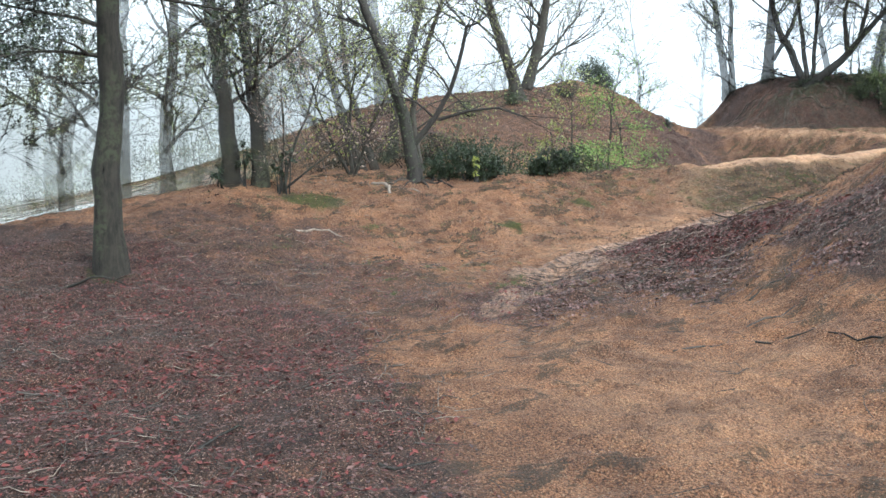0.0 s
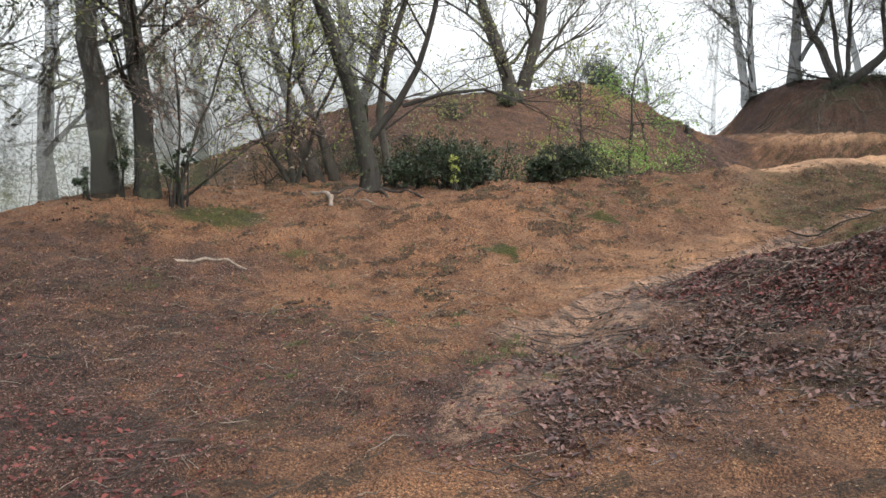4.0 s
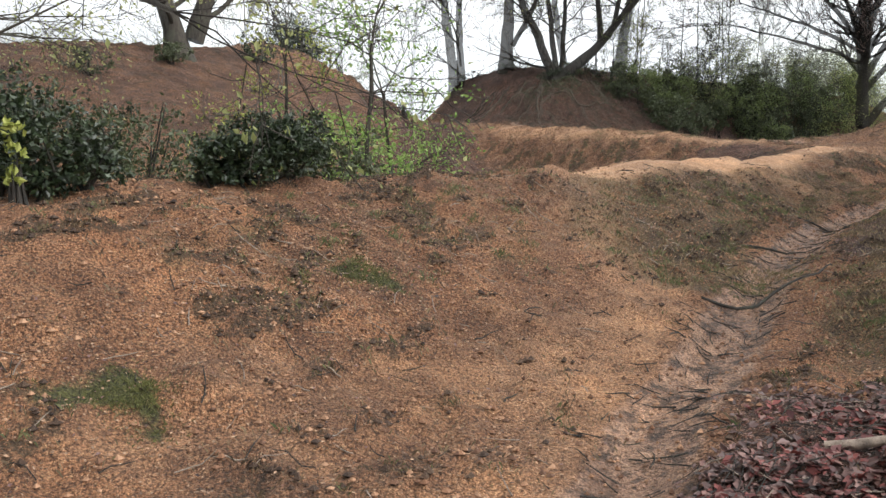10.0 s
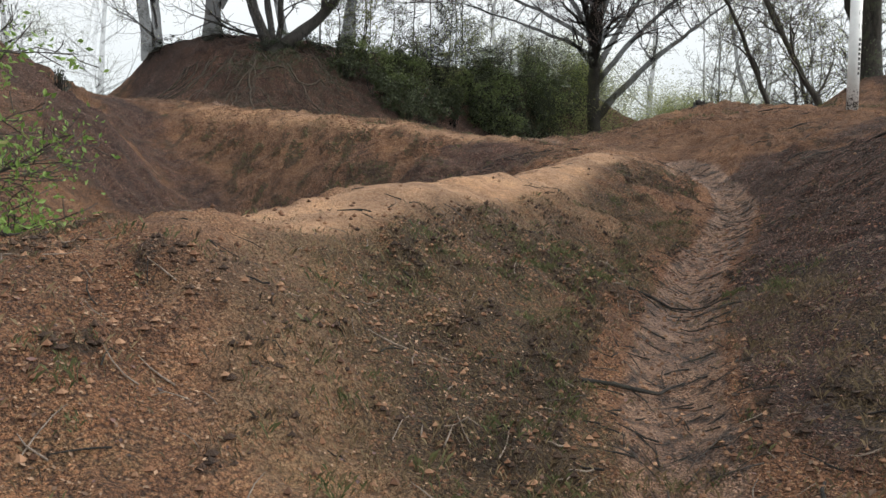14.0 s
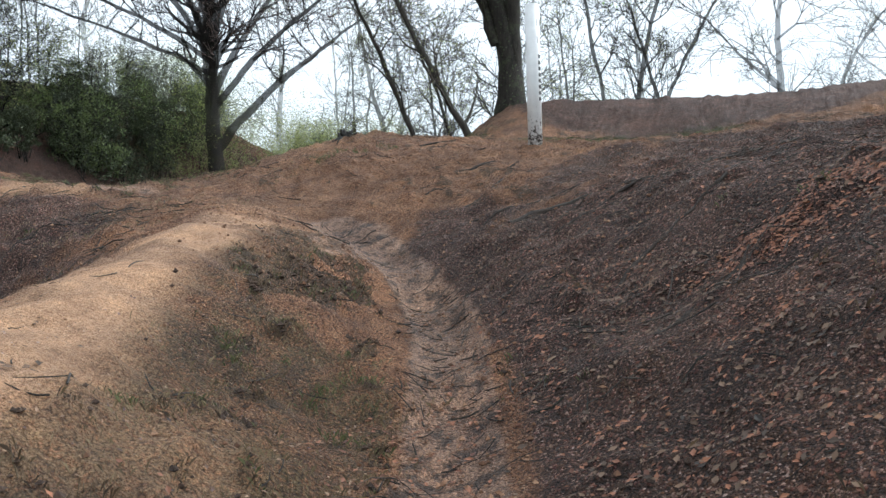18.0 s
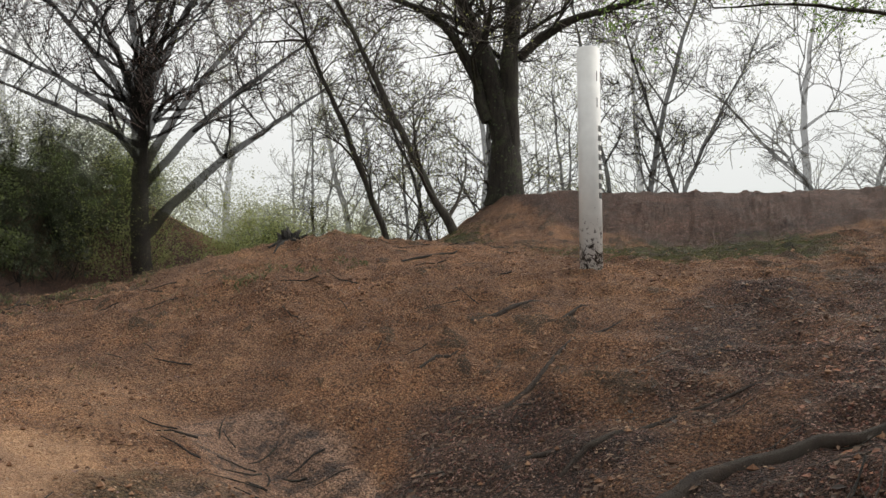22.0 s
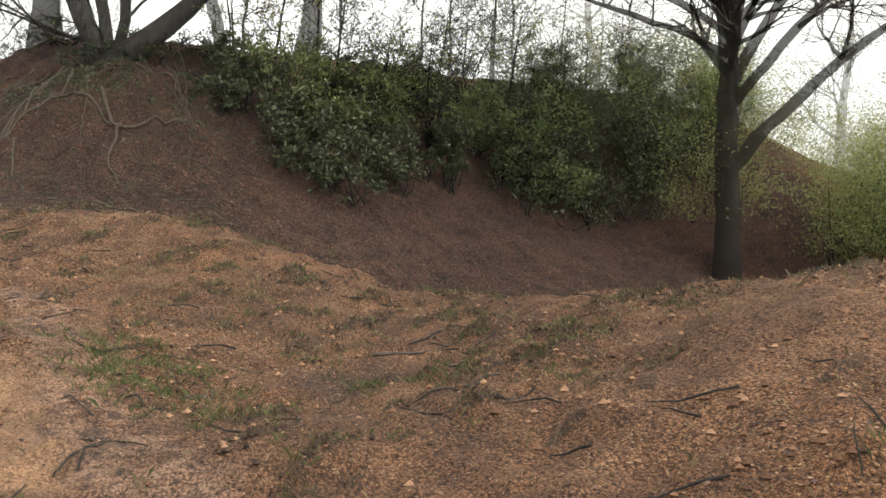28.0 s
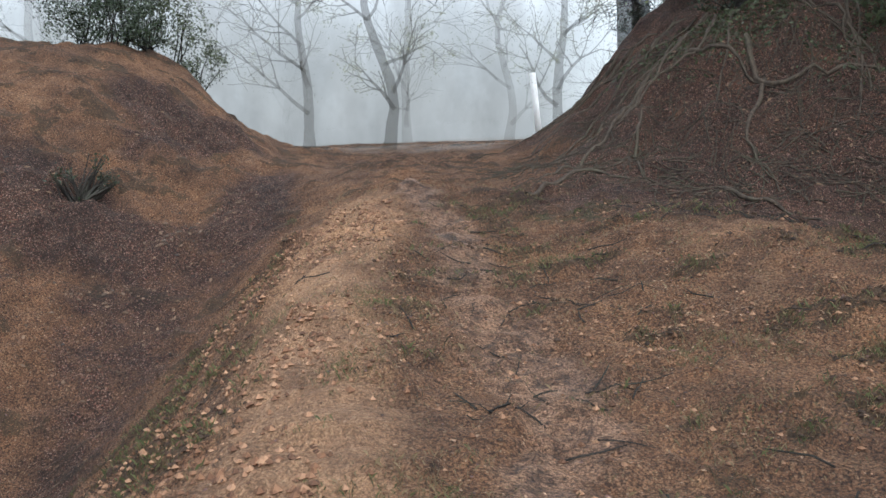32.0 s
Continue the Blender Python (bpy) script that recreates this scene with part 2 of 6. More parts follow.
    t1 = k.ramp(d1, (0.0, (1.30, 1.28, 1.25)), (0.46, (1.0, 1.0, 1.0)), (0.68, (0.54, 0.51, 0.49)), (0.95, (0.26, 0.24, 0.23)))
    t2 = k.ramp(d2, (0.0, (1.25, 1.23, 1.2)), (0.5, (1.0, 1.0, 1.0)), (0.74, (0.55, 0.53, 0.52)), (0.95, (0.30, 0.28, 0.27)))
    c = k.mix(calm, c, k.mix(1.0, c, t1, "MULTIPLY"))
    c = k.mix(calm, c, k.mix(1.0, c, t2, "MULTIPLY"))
    # clumps: dark turfy crumbs bound by roots
    clump = k.math("MULTIPLY", edge("clump", 0.9, 0.40, 0.66, k.noise(16, 5, 0.7)), k.step(k.noise(48, 3, 0.6), 0.36, 0.5))
    c = k.mix(k.math("MULTIPLY", clump, 0.85), c, k.ramp(fine, (0.3, (0.020, 0.014, 0.008)), (0.55, (0.062, 0.041, 0.022)), (0.8, (0.135, 0.095, 0.052))))
    # wide patches: damp and dark, dry and ochre, reddish
    w1, w2 = k.noise(0.9, 6, 0.68), k.noise(2.1, 7, 0.72)
    c = k.mix(1.0, c, k.ramp(w1, (0.34, (0.74, 0.72, 0.72)), (0.5, (1.05, 1.04, 1.02)), (0.66, (1.34, 1.30, 1.22))), "MULTIPLY")
    c = k.mix(1.0, c, k.ramp(w2, (0.36, (0.68, 0.64, 0.62)), (0.48, (1.02, 1.0, 0.98)), (0.64, (1.30, 1.26, 1.18))), "MULTIPLY")
    c = k.mix(k.math("MULTIPLY", k.step(big, 0.48, 0.72), 0.25), c, k.mix(1.0, c, (0.6, 0.55, 0.52), "MULTIPLY"))
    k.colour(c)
    wet = k.math("SUBTRACT", 0.93, k.math("MULTIPLY", edge("mud", 0.7, 0.4, 0.7), 0.40))
    k.l.new(wet, k.b.inputs["Roughness"])
    h = k.math("ADD", k.math("MULTIPLY", fine, 0.5), k.math("MULTIPLY", mid, 0.8))
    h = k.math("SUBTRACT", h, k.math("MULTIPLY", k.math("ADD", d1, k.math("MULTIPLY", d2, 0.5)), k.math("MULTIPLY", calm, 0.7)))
    k.bump(h, 1.0, 0.06)
    return k.m


def bark_material(name, dark, light, lichen=(0.16, 0.18, 0.12)):
    k = Mat(name, 0.9)
    n1 = k.noise(16, 7, 0.75, (1, 1, 0.22))
    n2, n3 = k.noise(2.2, 5, 0.65), k.noise(11, 5, 0.7)
    c = k.ramp(n1, (0.34, dark), (0.62, light))
    c = k.mix(k.math("MULTIPLY", k.step(n2, 0.48, 0.62), k.step(n3, 0.40, 0.58)), c, lichen)
    c = k.mix(k.math("MULTIPLY", k.step(n3, 0.60, 0.70), 0.6), c, dark)
    k.colour(c).bump(n1, 0.9, 0.03)
    return k.m


def leaf_material(name, a, b, glow=0.25, rough=0.55):
    k = Mat(name, rough)
    r = k.geo.outputs["Random Per Island"]
    k.colour(k.ramp(r, (0.0, a), (1.0, b)))
    k.b.inputs["Subsurface Weight"].default_value = 0.0
    k.b.inputs["Transmission Weight"].default_value = 0.0
    tr = k.n.new("ShaderNodeBsdfTranslucent")
    ms = k.n.new("ShaderNodeMixShader")
    ms.inputs[0].default_value = glow
    k.l.new(k.ramp(r, (0.0, a), (1.0, b)), tr.inputs[0])
    grp = [x for x in k.n if x.type == "GROUP"][0]
    k.l.new(k.b.outputs[0], ms.inputs[1])
    k.l.new(tr.outputs[0], ms.inputs[2])
    k.l.new(ms.outputs[0], grp.inputs[0])
    return k.m


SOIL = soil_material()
BARK_DARK = bark_material("bark_dark", (0.008, 0.007, 0.006), (0.040, 0.034, 0.028), (0.034, 0.035, 0.024))
ROOT = bark_material("root_bark", (0.014, 0.010, 0.008), (0.052, 0.036, 0.026), (0.04, 0.032, 0.024))
BARK_GREY = bark_material("bark_grey", (0.012, 0.010, 0.008), (0.065, 0.056, 0.044), (0.06, 0.062, 0.045))
BARK_MOSSY = bark_material("bark_mossy", (0.006, 0.005, 0.004), (0.040, 0.034, 0.025), (0.050, 0.054, 0.030))
TWIG_GREY = bark_material("twig_grey", (0.030, 0.024, 0.020), (0.105, 0.088, 0.075), (0.10, 0.086, 0.072))
TWIG_RED = bark_material("twig_reddish", (0.06, 0.040, 0.036), (0.15, 0.105, 0.092), (0.13, 0.095, 0.085))
MOUND_ROOT = bark_material("mound_root", (0.022, 0.017, 0.013), (0.095, 0.070, 0.050), (0.07, 0.062, 0.04))
DEADWOOD = bark_material("deadwood", (0.10, 0.076, 0.060), (0.34, 0.27, 0.215), (0.30, 0.245, 0.195))
LEAF_SPRING = leaf_material("leaf_spring", (0.22, 0.25, 0.085), (0.40, 0.42, 0.18), 0.5)
LEAF_FRESH = leaf_material("leaf_fresh", (0.13, 0.24, 0.045), (0.30, 0.44, 0.12), 0.4)
LEAF_DARK = leaf_material("leaf_dark", (0.010, 0.018, 0.009), (0.035, 0.055, 0.022), 0.12, 0.4)
LEAF_MID = leaf_material("leaf_mid", (0.028, 0.040, 0.018), (0.085, 0.105, 0.046), 0.22, 0.5)
LEAF_BROAD = leaf_material("leaf_broad", (0.07, 0.10, 0.03), (0.22, 0.27, 0.10), 0.35, 0.4)
LEAF_YELLOW = leaf_material("leaf_yellow", (0.22, 0.26, 0.05), (0.40, 0.42, 0.12), 0.4)
LEAF_PINK = leaf_material("leaf_pink", (0.26, 0.19, 0.15), (0.42, 0.33, 0.26), 0.4)
LEAF_DEAD = leaf_material("leaf_dead", (0.016, 0.008, 0.008), (0.20, 0.105, 0.088), 0.12, 0.5)
LEAF_BROWN = leaf_material("leaf_brown_dead", (0.020, 0.012, 0.008), (0.20, 0.118, 0.068), 0.15, 0.6)
LEAF_RED = leaf_material("leaf_red_dead", (0.045, 0.008, 0.009), (0.20, 0.048, 0.038), 0.12, 0.6)
LEAF_TAN = leaf_material("leaf_tan_chip", (0.08, 0.043, 0.027), (0.44, 0.285, 0.180), 0.15, 0.75)
LEAF_PALE = leaf_material("leaf_pale_speck", (0.07, 0.036, 0.028), (0.38, 0.26, 0.21), 0.12, 0.6)
LEAF_RUST = leaf_material("leaf_rust_dead", (0.10, 0.032, 0.016), (0.36, 0.15, 0.075), 0.15, 0.6)
BLADE = leaf_material("grass_blade", (0.050, 0.070, 0.022), (0.17, 0.17, 0.075), 0.3)
BLADE_DRY = leaf_material("grass_dry", (0.09, 0.066, 0.036), (0.30, 0.225, 0.125), 0.3)
BLADE_DARK = leaf_material("grass_brown", (0.030, 0.020, 0.012), (0.17, 0.115, 0.062), 0.2)
MOSS_BLADE = leaf_material("moss_tuft", (0.045, 0.055, 0.015), (0.15, 0.15, 0.045), 0.25)

# ---- lay of the land ----
# Lines that the land follows (x, y, z): crests, hollows, toes of slopes.
LAND = {
    "trodden_way": [(0, -3, 0.05), (0.2, 3, 0.02), (0.7, 8, 0.25), (1.2, 11.0, 0.5), (1.9, 12.7, 0.72), (2.9, 13.9, 0.95), (3.7, 14.7, 1.1)],
    "gully": [(4.5, 15.3, 1.24), (5.6, 16.2, 1.45), (7.1, 17.3, 1.72), (8.75, 18.35, 1.96), (9.8, 18.9, 2.12), (11.4, 19.6, 2.36), (12.6, 20.15, 2.56), (13.75, 20.85, 2.68), (15.05, 22.0, 3.04), (15.55, 22.9, 3.3), (15.9, 24.6, 3.72)],
    "ridge_path": [(-0.6, 17.7, 2.15), (2.4, 18.2, 2.28), (4.2, 18.8, 2.46), (5.7, 19.15, 2.57), (7.4, 20.05, 2.8), (8.6, 20.6, 2.9), (10.9, 21.6, 3.08), (12.0, 22.05, 3.26), (12.9, 22.5, 3.4), (14.5, 23.3, 3.47)],
    "bank_face": [(-2.6, 15.0, 1.36), (-1.4, 15.9, 1.63), (-1.0, 16.3, 1.78), (1.5, 16.3, 1.72), (2.7, 16.5, 1.64), (3.4, 16.7, 1.66), (4.35, 17.5, 1.92), (5.4, 17.5, 1.8), (6.3, 18.2, 2.06), (7.3, 18.6, 2.12), (9.2, 19.6, 2.3), (10.85, 20.5, 2.5)],
    "bank_foot": [(-0.4, 14.6, 0.92), (1.3, 15.45, 1.26), (2.75, 15.5, 1.13), (3.6, 15.5, 1.14)],
    "left_floor": [(-9, 2, 0.05), (-3, 4, 0.05), (-1.6, 8.7, 0.06), (-2.6, 10, 0.2), (-4.6, 12, 0.65), (-4.0, 16.4, 2.04)],
    "left_drop": [(-8, 14, 1.2), (-7, 19, 1.7), (-12, 24, 0.2)],
    "right_floor": [(3, -2, 0.1), (3.4, 5, 0.3), (2.9, 9.8, 0.58), (4.2, 13.3, 0.98), (5.2, 15.0, 1.26)],
    "right_bank": [(7, 2, 1.4), (5.6, 8, 2.05), (6.8, 11.5, 2.6), (8.4, 14.2, 2.8), (10.6, 16.4, 3.3), (13.0, 17.6, 3.7), (15.0, 18.2, 3.85)],
    "bank_slope": [(11.0, 17.75, 2.95), (12.45, 18.35, 3.14), (13.6, 18.75, 3.45), (14.85, 19.0, 3.7), (15.05, 19.9, 3.5)],
    "bank_toe": [(9.6, 17.9, 2.3), (12.2, 19.05, 2.72), (14.4, 20.5, 3.2)],
    "right_high": [(12, 8, 3.8), (15, 13, 4.2), (18, 17, 4.3)],
    "post_plateau": [(16.4, 21.2, 3.73), (18.4, 21.4, 4.3), (22, 20.5, 4.6), (26, 21.5, 4.95)],
    "stump_knoll": [(16.4, 22.6, 3.64), (17.4, 24.2, 4.2), (19.2, 24.9, 4.7), (20.8, 25.3, 4.8), (22.5, 23.5, 4.75)],
    "far_rim": [(30, 16, 6.4), (31, 20, 6.4), (30.8, 22.6, 6.55), (28.2, 25.2, 6.3), (25.4, 25.6, 5.1)],
    "saddle": [(16.2, 26.8, 3.86), (17.3, 27.3, 3.88), (18.4, 28.4, 4.02), (19.8, 27.4, 4.3)],
    "pit": [(4.4, 21.5, 1.5), (7.5, 24.5, 0.9), (10.0, 26.2, 1.2), (11.2, 28.8, 2.0), (10.6, 31.2, 2.7), (11.0, 33.6, 3.9)],
    "pit_side": [(11.2, 24.2, 1.7), (8, 22.4, 1.4)],
    "sand_spine": [(15.2, 26.4, 3.9), (14.2, 28.5, 4.2), (13.7, 30.5, 4.45), (13.0, 33.0, 4.75), (12.2, 36, 5.1), (12, 42, 5.2), (12, 49, 5.3)],
    "second_gully": [(15.6, 28.0, 3.98), (15.1, 30.4, 4.16), (14.4, 33.0, 4.58), (13.9, 34.4, 4.75)],
    "trail_side": [(16.3, 29.7, 4.12), (17.1, 29.85, 4.16)],
    "ochre_knoll": [(15.4, 33.6, 4.82), (15.9, 32.9, 4.8), (16.9, 32.5, 4.75), (17.6, 31.4, 4.48), (18.2, 30.3, 4.2), (19.0, 29.3, 4.08), (19.8, 28.7, 4.1)],
    "hollow": [(20.6, 30.9, 2.9), (22.5, 31.0, 2.6), (26, 32, 3.0), (29, 35, 3.3), (25, 28.5, 3.4), (32, 30, 3.8)],
    "east_toe": [(16.4, 34.6, 4.75), (18.4, 33.6, 4.1), (22.5, 34.6, 3.9), (26.5, 36.4, 4.3)],
    "east_mound_shoulder": [(13.3, 40.6, 5.4), (13.95, 40.7, 5.8), (14.3, 40.8, 6.25), (14.75, 40.9, 6.8), (15.05, 41.1, 7.35)],
    "east_mound_west_side": [(13.2, 43.0, 5.3), (13.9, 43.1, 5.6), (14.35, 43.4, 6.4)],
    "east_mound_shelf": [(13.3, 38.0, 5.15), (14.0, 38.0, 5.4), (14.7, 38.0, 5.85), (15.3, 38.2, 6.5), (16.0, 38.4, 7.05)],
    "east_mound_foot": [(14.4, 35.4, 5.0), (12.9, 39.0, 5.15), (12.7, 41.5, 5.2)],
    "east_mound_flank": [(15.4, 36.1, 5.3), (16.7, 36.75, 5.95), (16.8, 37.3, 6.7), (18.3, 36.2, 5.75), (18.7, 37.7, 6.9)],
    "east_mound": [(14.92, 43.7, 7.65), (16.1, 41.3, 7.95), (16.95, 38.8, 7.4), (18.4, 39.3, 7.75), (19.5, 40.4, 8.1), (21.7, 41.6, 8.3), (24.7, 41.0, 8.15), (26.9, 40.8, 8.05), (28.5, 39.7, 7.75), (31.5, 38.3, 7.4)],
    "east_mound_thicket_slope": [(21.5, 38.0, 6.3), (26.5, 38.6, 6.2)],
    "east_mound_back": [(15.6, 48, 5.6), (22, 47.5, 5.8)],
    "west_mound": [(-3.0, 31.5, 5.4), (0.5, 31.6, 5.8), (3.2, 32.0, 5.8), (4.6, 33.5, 6.15), (5.6, 36.4, 7.2), (6.9, 37.8, 7.1), (1, 36, 6.4)],
    "west_mound_toe": [(-3.5, 26.0, 3.0), (0.5, 25.5, 3.1), (4.5, 27.0, 3.1), (7.6, 30.8, 3.9)],
    "west_mound_end": [(9.4, 31.6, 4.0), (9.2, 33.0, 4.6), (8.7, 34.6, 5.4), (8.0, 36.4, 6.4), (7.9, 38.3, 6.75), (8.3, 38.6, 6.05), (8.75, 38.9, 5.62), (9.2, 39.1, 5.38)],
    "west_mound_back": [(9.2, 41.0, 5.2), (8.2, 41.2, 5.3), (6.8, 41.5, 5.5), (2, 42, 5.6)],
    "gap": [(10.1, 37.6, 5.12), (10.0, 39.4, 5.25)],
    "north_field": [(2, 50, 5.3), (10, 53, 5.35), (20, 53, 5.3)],
    "outside": [(-30, -20, -3), (-35, 20, -4), (-32, 55, 2), (-12, 78, 5.2), (8, 84, 5.4), (28, 76, 5), (45, 62, 3), (55, 30, 2), (50, 0, 4), (15, -25, 1)],
}


def spaced(line, gap=1.2):
    out = []
    for a, b in zip(line, line[1:]):
        a, b = np.array(a, float), np.array(b, float)
        k = max(1, int(np.linalg.norm(b - a) / gap))
        out += [a + (b - a) * i / k for i in range(k)]
    return out + [np.array(line[-1], float)]


KNOTS = []
for land_name, land_line in LAND.items():
    KNOTS += [np.array(p, float) for p in land_line] if land_name == "outside" else spaced(land_line)
KNOTS = np.array(KNOTS)


def kernel(ax, ay, bx, by):
    return np.sqrt((ax[:, None] - bx[None, :]) ** 2 + (ay[:, None] - by[None, :]) ** 2 + 0.16)


def solve_land():
    n = len(KNOTS)
    a = np.zeros((n + 3, n + 3))
    a[:n, :n] = kernel(KNOTS[:, 0], KNOTS[:, 1], KNOTS[:, 0], KNOTS[:, 1]) - 0.05 * np.eye(n)
    a[:n, n:] = np.stack([np.ones(n), KNOTS[:, 0], KNOTS[:, 1]], 1)
    a[n:, :n] = a[:n, n:].T
    return np.linalg.solve(a, np.concatenate([KNOTS[:, 2], np.zeros(3)]))


LAND_W = solve_land()


def lattice(i, j, seed):
    v = np.sin(i * 127.1 + j * 311.7 + seed * 74.7) * 43758.5453
    return v - np.floor(v)


def grain(x, y, scale, seed=0):
    """Smooth noise from 0 to 1, with waves about 1 / scale metres long."""
    x, y = x * scale, y * scale
    i, j = np.floor(x), np.floor(y)
    u, v = x - i, y - j
    u, v = u * u * (3 - 2 * u), v * v * (3 - 2 * v)
    a, b = lattice(i, j, seed), lattice(i + 1, j, seed)
    c, d = lattice(i, j + 1, seed), lattice(i + 1, j + 1, seed)
    return (a + (b - a) * u) * (1 - v) + (c + (d - c) * u) * v


def near_line(x, y, line):
    """Distance in plan to a line."""
    best = np.full(x.shape, 1e9)
    for a, b in zip(line, line[1:]):
        dx, dy = b[0] - a[0], b[1] - a[1]
        t = np.clip(((x - a[0]) * dx + (y - a[1]) * dy) / (dx * dx + dy * dy), 0, 1)
        best = np.minimum(best, np.hypot(x - a[0] - t * dx, y - a[1] - t * dy))
    return best


def fall(d, full, none):
    t = np.clip((none - d) / (none - full), 0, 1)
    return t * t * (3 - 2 * t)


def level(x, y):
    """Height of the land, smooth."""
    x, y = np.atleast_1d(np.asarray(x, float)), np.atleast_1d(np.asarray(y, float))
    z = np.empty(x.shape)
    n = len(KNOTS)
    for s in range(0, len(x), 20000):
        e = slice(s, s + 20000)
        z[e] = kernel(x[e], y[e], KNOTS[:, 0], KNOTS[:, 1]) @ LAND_W[:n] + LAND_W[n] + LAND_W[n + 1] * x[e] + LAND_W[n + 2] * y[e]
    return np.clip(z, -12, 24)


TROD = LAND["trodden_way"] + LAND["gully"]
SAND_LINE = [(1.8, 13.2), (2.8, 14.4), (3.8, 15.6), (4.6, 16.6), (5.5, 18.0), (6.3, 19.35), (8.6, 20.45), (10.9, 21.5), (12.6, 22.3), (14.3, 23.2)]
SPINE_LINE = [(15.1, 26.4), (14.3, 28.8), (13.8, 30.4), (13.1, 32.5), (12.6, 34.0)]
TRAIL_LINE = [(15.7, 25.8), (15.5, 27.6), (15.5, 29.3), (15.0, 30.5), (14.4, 32.0), (13.1, 34.5)]
LITTER_EDGE_Y = [-3.0, 4.2, 6.0, 9.6, 12.2, 13.4, 15.5]
LITTER_EDGE_X = [0.5, 0.3, -0.1, -0.6, -1.9, -4.0, -7.0]


def zones(x, y):
    """How far each sort of ground holds at a place, 0 to 1."""
    w = grain(x, y, 0.6, 3) * 0.6 + grain(x, y, 1.7, 4) * 0.4
    jx, jy = x + (grain(x, y, 0.9, 11) - 0.5) * 1.1, y + (grain(x, y, 0.9, 12) - 0.5) * 1.1
    mx, my = x + (grain(x, y, 3.1, 61) - 0.5) * 0.5, y + (grain(x, y, 3.1, 62) - 0.5) * 0.5
    trod = near_line(x, y, TROD)
    low = near_line(jx, jy, SAND_LINE[:6])
    z = {}
    z["sand"] = np.maximum.reduce([
        1.05 * fall(near_line(0.7 * x + 0.3 * jx, 0.7 * y + 0.3 * jy, SAND_LINE[5:]), 0.12, 0.78),
        0.55 * fall(low, 0.1, 1.2), 0.5 * fall(near_line(jx, jy, [(6.3, 18.9), (8.4, 20.0), (9.6, 20.6)]), 0.3, 1.1),
        0.72 * fall(near_line(0.7 * x + 0.3 * jx, 0.7 * y + 0.3 * jy, SPINE_LINE), 0.2, 0.95),
        0.6 * fall(near_line(0.4 * x + 0.6 * jx, 0.4 * y + 0.6 * jy, SPINE_LINE), 0.05, 1.1),
        0.42 * fall(np.hypot((jx - 2.2) / 1.5, jy - 14.6), 0.4, 1.9),
        0.7 * fall(np.hypot((jx - 14.1) / 1.5, (jy - 23.2) / 0.9), 0.3, 1.1), 0.5 * fall(np.hypot(jx - 15.4, jy - 23.8), 0.3, 1.4),
        0.42 * fall(np.hypot(jx - 16.6, jy - 32.2), 0.3, 1.4),
        0.40 * fall(np.hypot(jx - 19.0, jy - 25.6), 0.5, 2.2),
        0.46 * fall(np.hypot((jx - 1.9) / 1.7, (jy - 5.8) / 3.0), 0.2, 1.2), 0.25 * fall(np.hypot((jx - 15.9) / 2.0, (jy - 27.6) / 3.4), 0.4, 1.1)])
    z["mud"] = fall(trod, 0.08, 0.40) * fall(-y, -10.8, -9.2) * fall(y, 22.0, 24.0) + 0.56 * fall(near_line(0.6 * x + 0.4 * jx, 0.6 * y + 0.4 * jy, TRAIL_LINE), 0.1, 0.6) + 0.62 * fall(near_line(jx, jy, [(0.6, 9.6), (1.2, 11.4), (2.5, 12.5)]), 0.15, 0.8) + 0.5 * fall(near_line(jx, jy, [(14.2, 21.6), (15.0, 22.6), (15.6, 23.2)]), 0.1, 0.6)
    beside = y - np.interp(x, [p[0] for p in LAND["gully"]], [p[1] for p in LAND["gully"]])
    pile = fall(np.hypot((jx - 4.15) / 1.6, (jy - 12.7) / 2.35), 0.6, 1.1)
    left = fall(jx - np.interp(jy, LITTER_EDGE_Y, LITTER_EDGE_X), -1.3, 0.5) * fall(y, 13.0, 15.0)
    right = fall(np.hypot((jx - 13.4) / 7.6, (jy - 16.4) / 4.9), 0.7, 1.0) * fall(beside, -0.55, -0.15)
    bank = fall(np.hypot((jx - 5.2) / 1.5, (jy - 8.5) / 3.5), 0.5, 1.1)
    flank = np.maximum(fall(np.hypot((jx - 20.0) / 7.5, (jy - 35.6) / 4.6), 0.65, 1.0), fall(np.hypot((jx - 17.4) / 4.4, (jy - 40.8) / 5.4), 0.8, 1.0))
    # hollow: leaf mould colour spread wide, standing in for tree shade as well
    hollow = np.maximum(fall(np.hypot((jx - 24.0) / 5.2, (jy - 32.0) / 2.9), 0.6, 1.05), fall(np.hypot((jx - 26.5) / 7.0, (jy - 36.5) / 5.2), 0.7, 1.0))
    pit = fall(np.hypot((jx - 8.3) / 5.2, (jy - 24.6) / 3.3), 0.55, 1.0)
